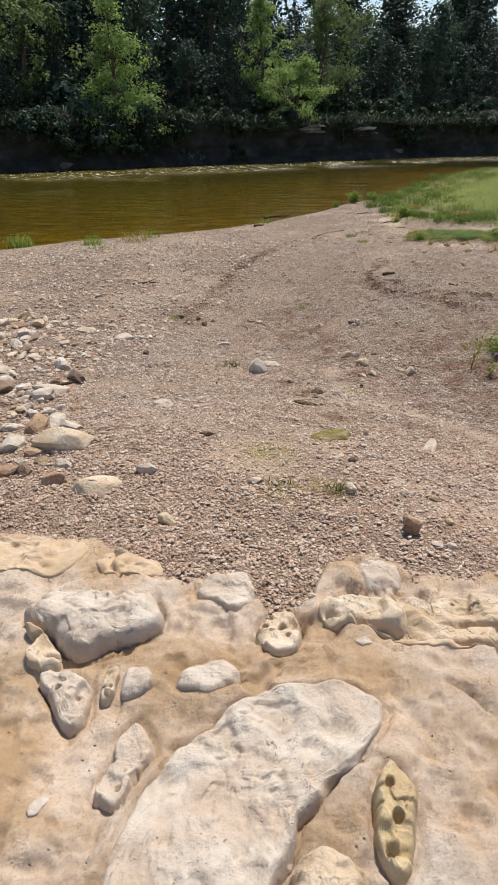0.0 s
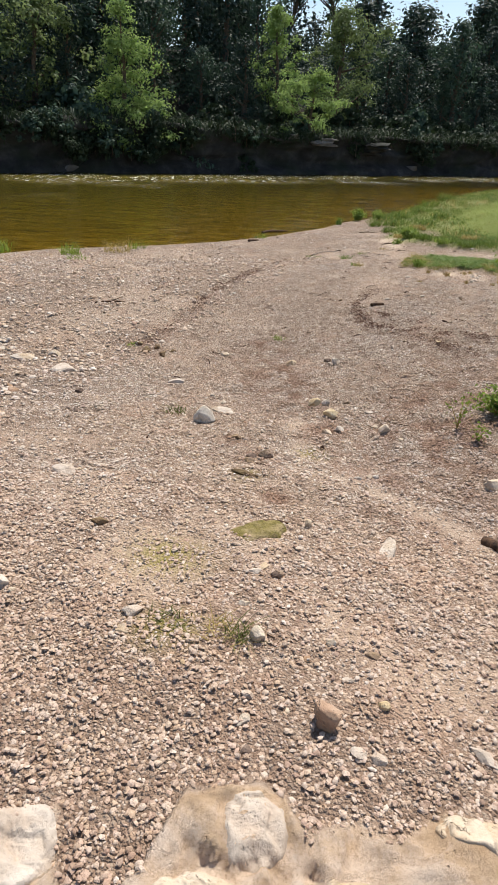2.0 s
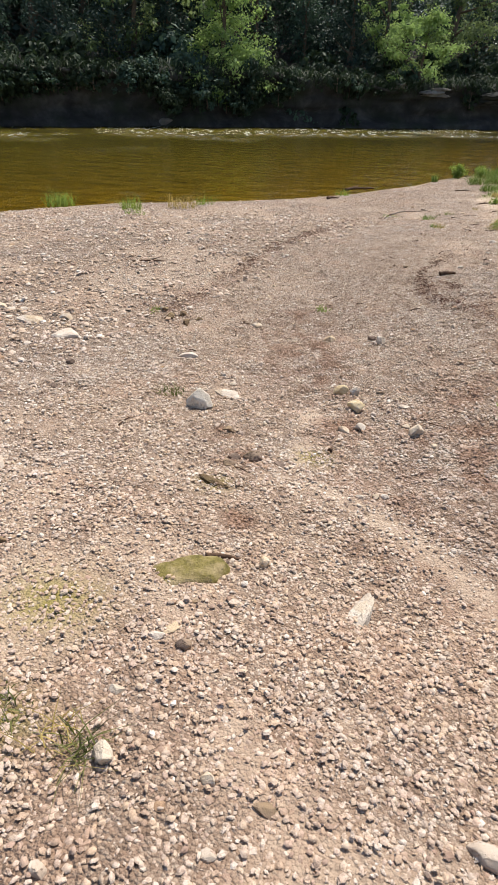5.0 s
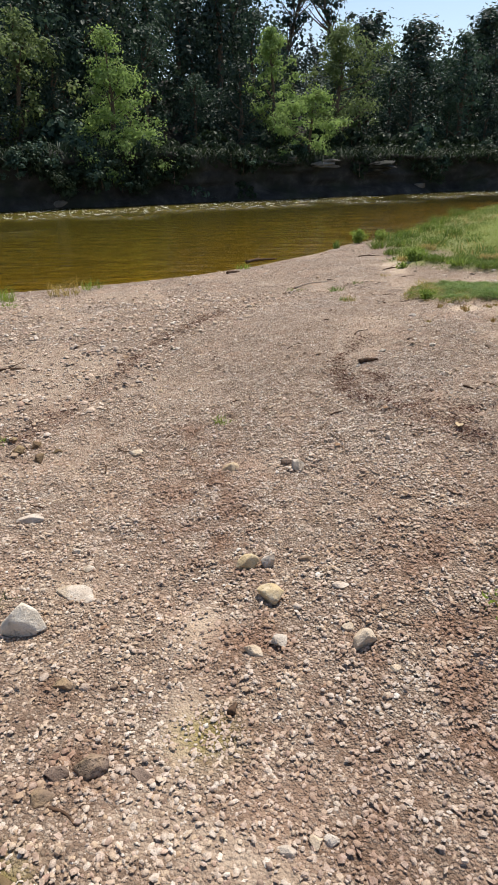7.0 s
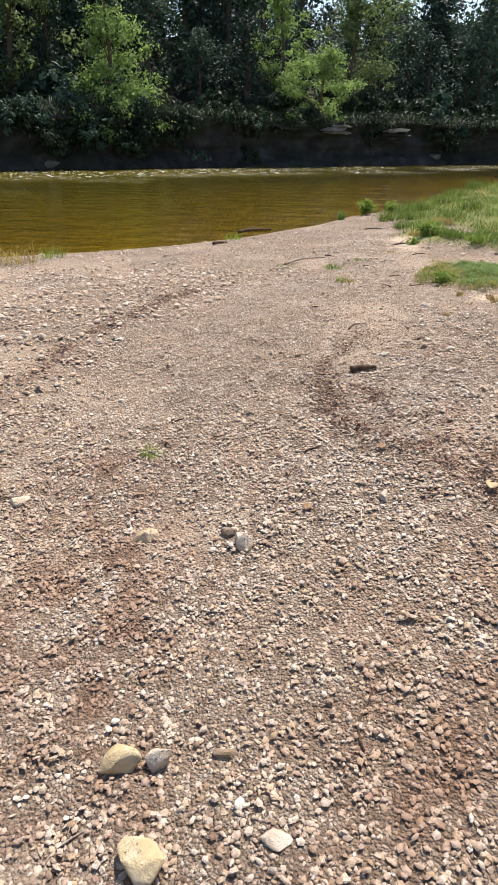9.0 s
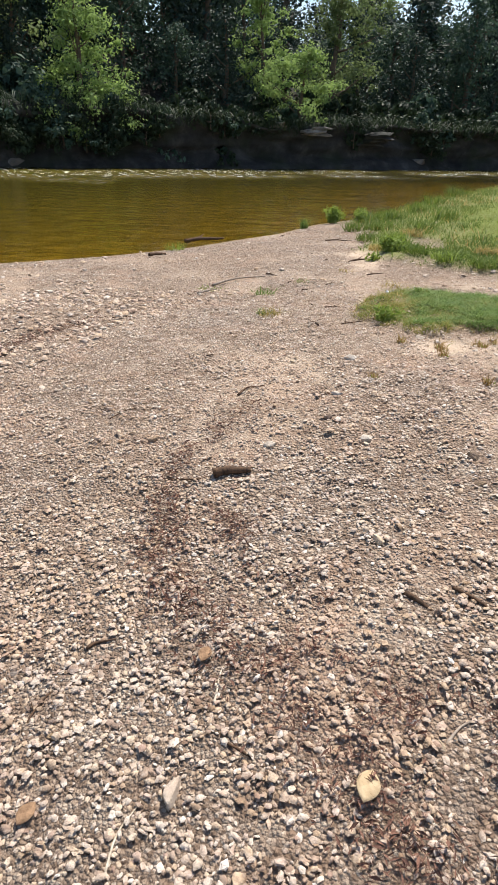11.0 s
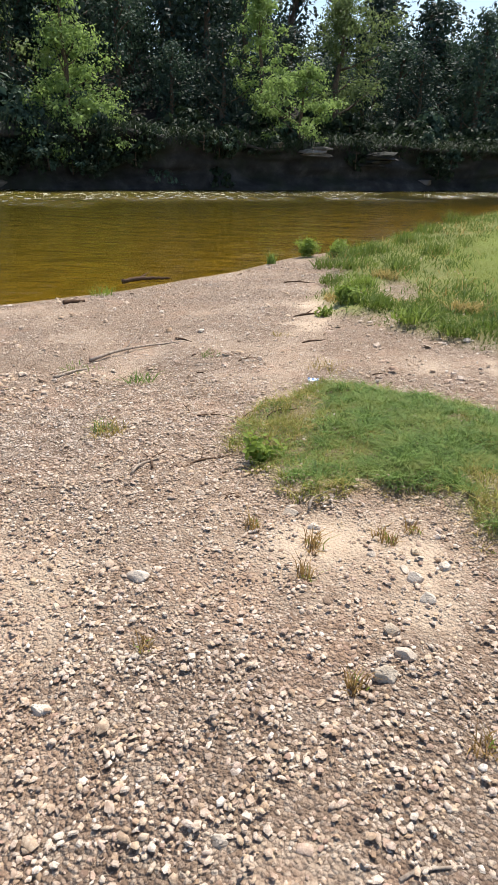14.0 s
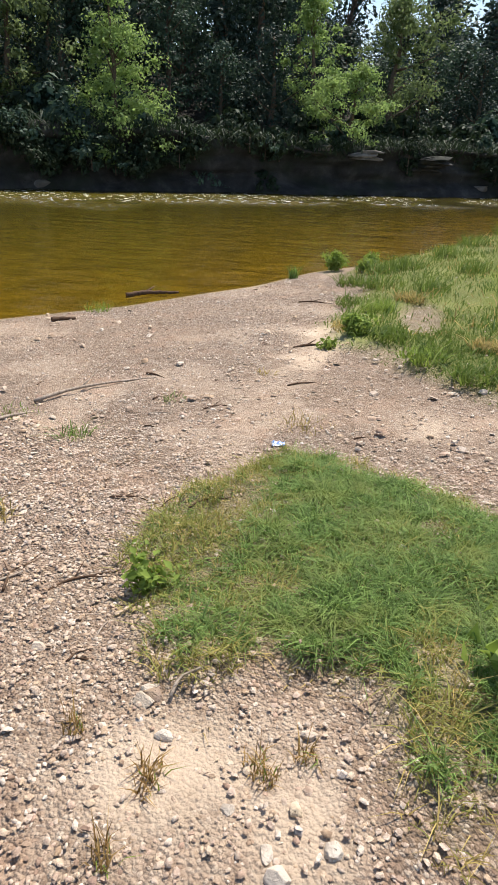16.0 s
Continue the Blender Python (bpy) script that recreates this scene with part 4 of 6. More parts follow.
stone(1.83, 10.32, 0.11, M_TAN, "grey wedge-shaped stone on the gravel bar", 47, 0.8, 0.75, 40, 0.12, box=0.6)
stone(1.42, 10.22, 0.08, M_TAN, "tan stone among gravel", 48, 0.8)
stone(1.52, 10.28, 0.09, M_GREY, "grey pink stone among gravel", 49, 0.6, 0.9)
stone(0.81, 9.94, 0.075, M_BROWN, "reddish stone on damp sand", 50, 0.7)
stone(0.95, 9.58, 0.075, M_BROWN, "dark brown stone on the gravel bar", 51, 0.7)
stone(1.74, 10.66, 0.08, M_WHITE, "squarish white stone on the gravel bar", 52, 0.3, 0.9, 10)
stone(1.07, 11.81, 0.13, M_TAN, "weathered tan stone on the gravel bar", 53, 0.5, 0.8, 20)
stone(1.49, 11.75, 0.12, M_GREY, "rough grey stone on the gravel bar", 54, 0.6, 0.7, -20, 0.2)
stone(1.42, 11.83, 0.08, M_BROWN, "dark stone beside a grey one", 55, 0.7)
stone(-0.86, 10.97, 0.30, M_WHITE, "broad flat white stone on the gravel bar", 56, 0.22, 0.65, 35, 0.2)
stone(-0.41, 8.22, 0.36, M_TAN, "long tan rock with a level top", 157, 0.42, 0.5, 18, 0.15, box=0.6, rough=0.12)
stone(-0.06, 7.76, 0.31, M_TAN, "broad tan rock half buried in gravel", 58, 0.35, 0.65, 25, 0.3, box=0.55)
stone(-0.30, 7.80, 0.13, M_RUST, "dark brown rock on the gravel bar", 59, 0.7, 0.8, 20, 0.2)
stone(-0.31, 7.98, 0.12, M_WHITE, "pale rock beside a dark one", 60, 0.6, 0.8, 0)
stone(0.14, 7.93, 0.13, M_WHITE, "white stone on the gravel", 61, 0.6, 0.6, 20, 0.2)
stone(0.36, 7.46, 0.11, M_TAN, "tan stone on the gravel", 62, 0.6, 0.6, -30, 0.2)
stone(0.24, 7.19, 0.11, M_GREY, "pale stone lying on the tan slab", 63, 0.5, 0.5, -10, 0.15)
stone(0.00, 8.95, 0.15, M_WHITE, "flat white stone on the gravel bar", 64, 0.25, 0.7, -10, 0.25)
stone(1.12, 8.22, 0.06, M_WHITE, "pale stone on mossy gravel", 65, 0.5)
stone(-1.10, 11.40, 0.16, M_GREY, "grey stone on the gravel", 66, 0.5)
stone(-0.50, 10.45, 0.10, M_BROWN, "brown stone on the gravel", 67, 0.7)
stone(2.03, 12.05, 0.09, M_WHITE, "long pale stone on the gravel", 68, 0.5, 0.4, 70)
stone(2.42, 14.59, 0.10, M_WHITE, "pale stone on the gravel", 69, 0.6, 0.6, 20)
stone(3.17, 14.28, 0.075, M_GREY, "rounded pale grey stone on the gravel bar", 70, 0.7, 0.8)
stone(3.22, 14.36, 0.065, M_WHITE, "rounded white stone on the gravel bar", 71, 0.7, 0.8)
stone(3.19, 14.46, 0.06, M_GREY, "small grey stone on the gravel bar", 72, 0.7)
stone(3.27, 14.72, 0.07, M_WHITE, "pale stone in a small heap", 73, 0.7)
stone(3.30, 14.62, 0.06, M_GREY, "grey stone in a small heap", 74, 0.7)
stone(2.85, 15.06, 0.08, M_GREY, "grey stone on sandy ground", 75, 0.5)

stone(1.33, 8.73, 0.06, M_TAN, "upright tan wedge of stone", 76, 0.9, 0.6, 60, 0.1)
stone(1.30, 8.46, 0.055, M_WHITE, "smooth white stone on the gravel", 77, 0.6, 0.7, 20)
stone(1.03, 9.64, 0.05, M_BROWN, "dark stone on reddish gravel", 78, 0.6)
stone(1.18, 9.62, 0.07, M_BROWN, "dark pitted stone on reddish gravel", 79, 0.5)
stone(0.39, 12.02, 0.12, M_TAN, "flat tan stone in the gravel", 80, 0.4)
stone(2.48, 13.58, 0.08, M_GREY, "pale grey stone on fine gravel", 81, 0.45, 0.6, 30)
stone(2.08, 13.54, 0.075, M_GREY, "grey stone on fine gravel", 82, 0.5, 0.7, 10)
stone(2.88, 13.44, 0.07, M_BROWN, "squarish red-brown stone on gravel", 83, 0.6, 0.7, 10, box=0.5)
stone(2.47, 15.17, 0.06, M_WHITE, "pale stone beside the grass", 84, 0.6)
stone(2.85, 15.10, 0.07, M_GREY, "flat grey stone below the grass", 85, 0.4)
stone(3.28, 15.06, 0.05, M_WHITE, "white stone below the grass", 86, 0.6)
stone(0.38, 8.46, 0.10, M_CLOD, "tan stone with a mossy top", 101, 0.5, 0.6, 10, 0.25)
stone(0.72, 7.86, 0.075, M_WHITE, "white stone in the gravel", 102, 0.6, 0.8, 30, 0.25)
stone(0.71, 7.75, 0.065, M_GREY, "flat grey stone in the gravel", 103, 0.4, 0.8, 5)
stone(1.11, 7.99, 0.05, M_GREY, "small grey stone among gravel", 104, 0.6)
stone(1.22, 8.21, 0.055, M_BROWN, "small dark brown stone on the gravel", 105, 0.7, 0.8, 20, 0.15)
stone(1.15, 8.26, 0.075, M_TAN, "flat tan chip of stone", 106, 0.3, 0.6, 70)
stone(1.18, 7.52, 0.055, M_WHITE, "rounded white stone near the shelf", 107, 0.6)
stone(1.18, 7.43, 0.06, M_GREY, "pale stone near the shelf", 108, 0.5, 0.7, 60)
stone(1.51, 7.38, 0.06, M_WHITE, "flat white stone beside a rust-brown rock", 109, 0.35, 0.85)
stone(1.59, 7.56, 0.045, M_YELLOW, "small ochre stone on the gravel", 110, 0.7)
stone(1.92, 7.34, 0.05, M_RUST, "small rust-brown stone near the shelf", 111, 0.7, 0.8, 40, 0.15)
stone(1.04, 9.62, 0.13, M_BROWN, "dark pitted stone lying in the gravel", 112, 0.55, 0.7, 8, 0.2, rough=0.3)
stone(0.95, 9.49, 0.085, M_BROWN, "dark brown stone half buried in gravel", 113, 0.5, 0.7, 30)
stone(1.61, 9.46, 0.06, M_GREY, "pale grey stone at the edge of damp sand", 114, 0.6)
stone(1.68, 9.50, 0.05, M_TAN, "tan stone at the edge of damp sand", 115, 0.6, 0.8, 60)
stone(1.59, 10.87, 0.10, M_BROWN, "flat brown stone on the gravel bar", 116, 0.3, 0.4, 5)
stone(1.94, 10.19, 0.055, M_TAN, "small tan stone beside a grey wedge", 117, 0.5)
stone(1.78, 10.41, 0.075, M_GREY, "pale grey stone behind a wedge-shaped one", 118, 0.5, 0.8)
stone(2.31, 13.78, 0.055, M_BROWN, "squarish brown stone on the gravel", 119, 0.6, 0.6, 20)
stone(2.35, 14.07, 0.07, M_GREY, "flat grey stone on the gravel", 120, 0.35, 0.6)
stone(2.88, 13.26, 0.06, M_BROWN, "dark stone on pinkish gravel", 121, 0.5, 0.7)
stone(2.94, 14.97, 0.05, M_WHITE, "white pebble on the sandy patch", 122, 0.6)
stone(2.86, 15.08, 0.075, M_BROWN, "dark brown stone below the grass", 123, 0.5, 0.7, 15, 0.2)
for px_, py_, big in ((-0.38, 11.93, 0.13), (-0.20, 11.84, 0.12), (-0.29, 12.0, 0.10), (-0.48, 12.04, 0.09), (-0.12, 11.95, 0.07)):
    stone(px_, py_, big, M_CLOD, "crumbling brown clod of earth and roots", 130 + int(big * 100), 0.5, 0.75, 200 * px_, 0.25, name="earth_clod", category="clod", rough=0.35)
for px_, py_, m in ((3.14, 14.83, M_GREY), (3.24, 14.76, M_WHITE), (3.28, 14.86, M_TAN), (3.37, 14.80, M_GREY)):
    stone(px_, py_, 0.048, m, "rounded pale stone among smaller pebbles", 90 + int(px_ * 100), 0.6, 0.8, 300 * px_)
# clod of roots and moss
stone(0.96, 9.25, 0.2, M_CLOD, "crumbling mossy clod of earth and roots", 88, 0.18, 0.3, -22, 0.25, name="earth_clod", category="clod", rough=0.35)


def algae_mat(x, y, length, width, turn):
    """A thin dried mat with a wavy rim and a low swollen middle."""
    v, rows, n = [], 9, 40
    for i in range(1, rows + 1):
        k = i / rows
        for j in range(n):
            a = j * 2 * math.pi / n
            r = k * (1 + 0.16 * math.sin(2 * a + 1) + 0.08 * math.sin(5 * a) + 0.04 * math.sin(9 * a + 2))
            lump_z = 0.018 * (1 - k ** 4) + 0.006 * noise.noise(Vector((r * math.cos(a) * 4, r * math.sin(a) * 4, 3)))
            v.append((r * math.cos(a) * length / 2, r * math.sin(a) * width / 2, lump_z - (0.02 if i == rows else 0)))
    v.append((0, 0, 0.018))
    f = [[i * n + j, i * n + (j + 1) % n, (i + 1) * n + (j + 1) % n] for i in range(rows - 1) for j in range(n)]
    f += [[i * n + j, (i + 1) * n + (j + 1) % n, (i + 1) * n + j] for i in range(rows - 1) for j in range(n)]
    f += [[len(v) - 1, j, (j + 1) % n] for j in range(n)]
    f = [[a, c, b] if i < len(f) - n else [a, b, c] for i, (a, b, c) in enumerate(f)]
    ob = new("algae_mat", raw_mesh("algae_mat", np.array(v), np.array(f), M_ALGAE))
    ob.matrix_basis = pose(x, y, gz(x, y) + 0.004, -2, 0, turn)
    return tagged(ob, "dried yellow-green algae mat over a flat stone", "algae mat")


algae_mat(1.10, 8.56, 0.25, 0.18, 25)

# rubble heap at the river side of the shelf
rr = random.Random(7)
tints = [(M_WHITE, "pale"), (M_TAN, "tan"), (M_GREY, "grey"), (M_BROWN, "brown"), (M_RUST, "rusty")]
for i in range(270):
    y = rr.uniform(7.9, 11.6)
    reach = 0.62 + 0.24 * (y - 7.9)
    x = -0.30 - 0.27 * (y - 7.9) - rr.random() ** 0.8 * reach
    m, word = tints[rr.choice((0, 0, 1, 1, 2, 2, 3, 4, 4))]
    size = rr.choice((0.04, 0.05, 0.06, 0.07, 0.08, 0.10, 0.12, 0.16, 0.24)) * rr.uniform(0.85, 1.2)
    stone(x, y, size, m, word + " broken limestone in the rubble heap", 200 + i, rr.uniform(0.3, 0.55), rr.uniform(0.55, 0.85), rr.uniform(0, 180), 0.22, "rubble_stone", "stone", "rubble heap", 2, rr.uniform(-14, 14), box=0.5, rough=0.24)
# larger pebbles lying singly over the bar
for i in range(230):
    y = rr.uniform(7.3, 17.5)
    x = 1.1 + 0.11 * (y - 8) + rr.gauss(0, 0.8 + 0.12 * (y - 7))
    if float(shelf_mask(np.array([x]), np.array([y]))[0]) > 0.2 or float(patch_mask(np.array([x]), np.array([y]))[0]) > 0.1:
        continue
    m, word = tints[rr.choice((0, 1, 2, 2, 3, 3, 1, 4))]
    stone(x, y, rr.uniform(0.024, 0.038) + (0.035 * rr.random() ** 2 if 9.5 < y < 14 else 0.0), m, word + " water-worn pebble on the gravel", 400 + i, rr.uniform(0.4, 0.75), rr.uniform(0.6, 0.9), rr.uniform(0, 180), 0.3, "pebble", "pebble", "loose pebbles", 2)


# ---- loose gravel ----
def lump(level):
    """A unit pebble: 0, a low faceted chip of 7 corners; 1, a worn stone of 9; 2, a rounded block of 26."""
    def ring(n, r, z, turn=0.0):
        a = (np.arange(n) + turn) * 2 * np.pi / n
        return np.stack([r * np.cos(a), r * np.sin(a), z + 0 * a], -1)
    if level == 0:
        v = np.concatenate([ring(4, 1.0, -0.5), ring(3, 0.74, 0.66, 0.3)])
        return v, np.array([[0, 1, 4], [1, 5, 4], [1, 2, 5], [2, 6, 5], [2, 3, 6], [3, 4, 6], [3, 0, 4], [4, 5, 6]])
    if level == 1:
        v = np.concatenate([ring(5, 1.0, -0.35), ring(4, 0.74, 0.7, 0.3)])
        return v, np.array([[0, 1, 5], [1, 6, 5], [1, 2, 6], [2, 7, 6], [2, 3, 7], [3, 8, 7], [3, 4, 8], [4, 5, 8], [4, 0, 5], [5, 6, 7], [5, 7, 8]])
    bm = bmesh.new()
    bmesh.ops.create_cube(bm, size=2.0)
    bmesh.ops.subdivide_edges(bm, edges=bm.edges[:], cuts=1, use_grid_fill=True)
    for v in bm.verts:
        v.co = v.co.normalized() * 0.8 + v.co * 0.2
    bmesh.ops.triangulate(bm, faces=bm.faces[:])
    bm.verts.ensure_lookup_table()
    v = np.array([p.co[:] for p in bm.verts])
    f = np.array([[p.index for p in q.verts] for q in bm.faces])
    bm.free()
    return v, f


def gravel(name, label, x, y, size, level, rng, sink=0.16, heap=0.3):
    """Pebbles of mixed proportions lying flat or tipped against one another; one in three keeps sharp broken edges."""
    n = len(x)
    base, faces = lump(level)
    k = len(base)
    scale = size[:, None] / 2 * np.stack([np.ones(n), 0.48 + 0.45 * rng.random(n), 0.17 + 0.22 * rng.random(n)], -1)
    v = base[None] * (1 + (0.5 if level else 0.42) * (rng.random((n, k)) - 0.5))[..., None] * scale[:, None]
    a, b = rng.random(n) * 2 * np.pi, rng.normal(size=n) * 0.30
    v = np.stack([v[..., 0], v[..., 1] * np.cos(b)[:, None] - v[..., 2] * np.sin(b)[:, None], v[..., 1] * np.sin(b)[:, None] + v[..., 2] * np.cos(b)[:, None]], -1)
    v = np.stack([v[..., 0] * np.cos(a)[:, None] - v[..., 1] * np.sin(a)[:, None], v[..., 0] * np.sin(a)[:, None] + v[..., 1] * np.cos(a)[:, None], v[..., 2]], -1)
    v += np.stack([x, y, ground(x, y) + scale[:, 2] * (1 - 2 * sink) + heap * size * rng.random(n) ** 2 + 0.010 * (fnoise(x * 21, y * 21, 103) - 0.6)], -1)[:, None]
    f = (faces[None] + (np.arange(n) * k)[:, None, None]).reshape(-1, 3)
    me = raw_mesh(name, v.reshape(-1, 3), f, M_PEBBLE, True, {"damp": np.repeat(damp_mask(x, y), k)})
    me.polygons.foreach_set("use_smooth", np.repeat(rng.random(n) > (0.4 if level >= 1 else 0.6), len(faces)))
    return tagged(new(name, me), label, "gravel", kind="stuff")


STRETCH = {"close": ([6.0, 7.0, 8.0, 10.0, 12.0, 14.0, 16.0, 17.0], [-0.2, -0.6, -0.9, -0.7, -0.3, 0.3, 1.0, 1.5], [1.8, 2.4, 2.7, 2.9, 3.0, 3.8, 4.3, 4.5]),
           "beyond": ([6.0, 8.0, 10.0, 14.0, 17.0, 24.0], [-0.2, -1.0, -2.0, -4.0, -6.8, -6.8], [1.8, 2.6, 3.1, 4.1, 4.8, 6.5])}


def scatter(per_m2, where, y0, y1, rng, left=None):
    """Places on the bar: thinned on sand, none on the shelf, in grass or in water."""
    rows, lo, hi = STRETCH[where]
    wide = max(hi) - min(lo)
    count = int(per_m2 * wide * (y1 - y0))
    y, x = y0 + (y1 - y0) * rng.random(count), min(lo) + wide * rng.random(count)
    thin = (1 - 0.62 * sand_mask(x, y)) * (1 - shelf_mask(x, y)) * (1 - 0.93 * patch_mask(x, y)) * (1 - 0.95 * bank_mask(x, y)) * (1 - lawn_mask(x, y))
    thin = thin * (0.25 + 1.3 * fnoise(x * 1.9, y * 1.9, 101))
    ok = (rng.random(count) < thin) & (side(x, y, NEAR_SHORE) < -0.12) & (x > np.interp(y, rows, lo)) & (x < np.interp(y, rows, hi))
    if where == "beyond" and y0 < 16:
        r2, l2, h2 = STRETCH["close"]
        ok &= (x < np.interp(y, r2, l2)) | (x > np.interp(y, r2, h2))
    return x[ok], y[ok]


g_rng = np.random.default_rng(5)
for y0, y1, fine, main, small, spread, word in ((6.0, 9.0, 2600, 6800, 0.010, 0.016, "pinkish tan"), (9.0, 13.0, 2000, 3700, 0.012, 0.016, "reddish grey"), (13.0, 17.0, 2000, 3400, 0.011, 0.014, "pale beige")):
    x, y = scatter(fine, "close", y0, y1, g_rng)
    gravel("fine_gravel", word + " grit of small broken pebbles", x, y, 0.007 + 0.009 * g_rng.random(len(x)) ** 1.4, 0, g_rng, 0.2, 0.4)
    x, y = scatter(main, "close", y0, y1, g_rng)
    gravel("fine_gravel", word + " river gravel of worn pebbles", x, y, small + spread * g_rng.random(len(x)) ** 2.2, 1, g_rng, 0.2, 0.5)
x, y = scatter(16, "close", 6.0, 17.0, g_rng)
gravel("coarse_gravel", "coarse rounded river pebbles over finer gravel", x, y, 0.018 + 0.018 * g_rng.random(len(x)) ** 2, 2, g_rng, 0.28)
x, y = scatter(22, "close", 9.0, 17.0, g_rng)
gravel("coarse_gravel", "scattered larger stones on the gravel bar", x, y, 0.022 + 0.024 * g_rng.random(len(x)) ** 2.5, 1, g_rng, 0.1)
x, y = scatter(200, "beyond", 7.0, 17.0, g_rng)
gravel("coarse_gravel", "scattered stones towards the rubble heap", x, y, 0.030 + 0.045 * g_rng.random(len(x)) ** 2.5, 1, g_rng, 0.1)
x, y = scatter(14, "beyond", 17.0, 24.0, g_rng)
gravel("coarse_gravel", "scattered stones near the water's edge", x, y, 0.040 + 0.045 * g_rng.random(len(x)) ** 2.5, 1, g_rng, 0.05)
x, y = scatter(900, "beyond", 7.0, 17.0, g_rng)
gravel("fine_gravel", "reddish grey river gravel beside the rubble", x, y, 0.016 + 0.022 * g_rng.random(len(x)) ** 1.5, 0, g_rng)
x, y = scatter(600, "beyond", 17.0, 24.0, g_rng)
gravel("fine_gravel", "pale river gravel near the water's edge", x, y, 0.015 + 0.019 * g_rng.random(len(x)) ** 2, 0, g_rng)


# ---- twigs, logs and litter ----
def stick_mesh(seed, length, radius, bend, material, forks=0):
    rng = np.random.default_rng(seed)
    t = np.linspace(0, 1, 9)
    path = np.stack([length * (t - 0.5), bend * length * (np.sin(t * np.pi) + 0.25 * np.sin(t * 7 + seed)), 0.02 * length * np.sin(5 * t)], -1)
    if radius > 0.03:
        t = np.linspace(0, 1, 18)
        path = np.stack([np.interp(t, np.linspace(0, 1, 9), path[:, i]) for i in range(3)], -1) + 0.10 * radius * rng.normal(size=(18, 3)) * [0, 1, 1]
    pieces = [tube(path, radius * (1 - 0.55 * t), 14 if radius > 0.03 else 7, 0.16 if radius > 0.03 else 0.35, rng)]
    for i in range(forks):
        p = path[(3 + i % 4) * len(path) // 9]
        d = np.array([0.22 + 0.1 * rng.random(), (0.16 + 0.1 * rng.random()) * (-1) ** i, 0.05]) * length
        pieces.append(tube(np.stack([p + d * k for k in (0, 0.4, 0.75, 1)]), radius * np.array([0.55, 0.42, 0.3, 0.15]), 5, 0.3, rng))
    return raw_mesh("stick", *joined(pieces), material)


def stick(x, y, length, radius, turn, material, label, seed, bend=0.06, forks=0, name="stick", lift=0.6):
    ob = new(name, stick_mesh(seed, length, radius, bend, material, forks))
    dx, dy = math.cos(radians(turn)) * length * 0.4, math.sin(radians(turn)) * length * 0.4
    slope = math.degrees(math.atan2(gz(x + dx, y + dy) - gz(x - dx, y - dy), length * 0.8))
    ob.matrix_basis = pose(x, y, gz(x, y) + radius * lift, 0, 0, turn) @ pose(0, 0, 0, 0, -slope, 0)
    return tagged(ob, label, name, "driftwood on the bar")


stick(2.38, 8.66, 0.55, 0.033, -54, M_ROT, "dark rotten log half buried in the gully", 1, 0.02, 0, "log")
stick(1.36, 17.7, 0.95, 0.013, 56, M_DRIFT, "long bleached driftwood branch", 2, 0.05, 1, "branch", 1.0)
stick(1.13, 17.0, 0.40, 0.013, 62, M_DRIFT, "short bleached driftwood branch", 3, 0.04, 0, "branch", 1.0)
stick(0.06, 21.75, 0.72, 0.035, 35, M_ROT, "dark waterlogged log in the shallows", 4, 0.04, 1, "log", 1.6)
stick(-0.25, 19.98, 0.26, 0.03, 40, M_ROT, "dark wet piece of wood at the waterline", 5, 0.05, 0, "log")
stick(1.95, 13.31, 0.15, 0.022, 12, M_ROT, "dark slab of bark in the debris line", 6, 0.03)
stick(-0.86, 9.28, 0.42, 0.018, 58, M_ROT, "dark stick in the rubble", 7, 0.05)
stick(-1.15, 13.4, 0.55, 0.012, 22, M_ROT, "thin dark branch on the gravel", 8, 0.05, 1)
stick(1.18, 8.71, 0.14, 0.011, 22, M_ROT, "short dark twig on the gravel", 9, 0.05)
stick(1.02, 9.45, 0.12, 0.006, -25, M_ROT, "dark twig on the gravel", 10, 0.08)
stick(2.19, 15.5, 0.24, 0.006, 95, M_ROT, "forked dark twig beside the grass", 11, 0.08, 2)
stick(2.17, 15.4, 0.2, 0.007, 70, M_DRIFT, "pale twig on the gravel", 12, 0.08, 1)
stick(2.43, 15.52, 0.26, 0.006, 45, M_ROT, "dark branching twig beside the grass", 13, 0.1, 2)
stick(1.40, 9.92, 0.05, 0.014, 80, M_ROT, "small black piece of bark", 14, 0.05)
stick(2.60, 12.62, 0.09, 0.010, -40, M_ROT, "short brown stick on the gravel", 15, 0.05)
stick(2.76, 12.60, 0.20, 0.006, -55, M_ROT, "thin twig on the gravel", 16, 0.08)
stick(1.60, 18.15, 0.16, 0.010, 0, M_ROT, "dark twig near the branch", 17, 0.05)
stick(2.60, 19.4, 0.35, 0.014, 18, M_ROT, "dark twig below the bank bush", 18, 0.06, 1)
stick(2.3, 21.6, 0.45, 0.010, 0, M_ROT, "thin dark twig near the bank", 19, 0.06, 1)
stick(2.75, 18.2, 0.30, 0.008, 38, M_ROT, "thin dark twig on pale gravel", 20, 0.06)
stick(2.10, 12.33, 0.21, 0.0035, 84, M_BLEACHED, "thin pale dry stem in the debris line", 21, 0.10)
stick(2.17, 12.14, 0.12, 0.004, -35, M_ROT, "short brown stem on the gravel", 22, 0.08)
stick(1.95, 11.95, 0.16, 0.003, 80, M_BLEACHED, "thin dry stalk on the gravel", 23, 0.06)
tr = random.Random(12)
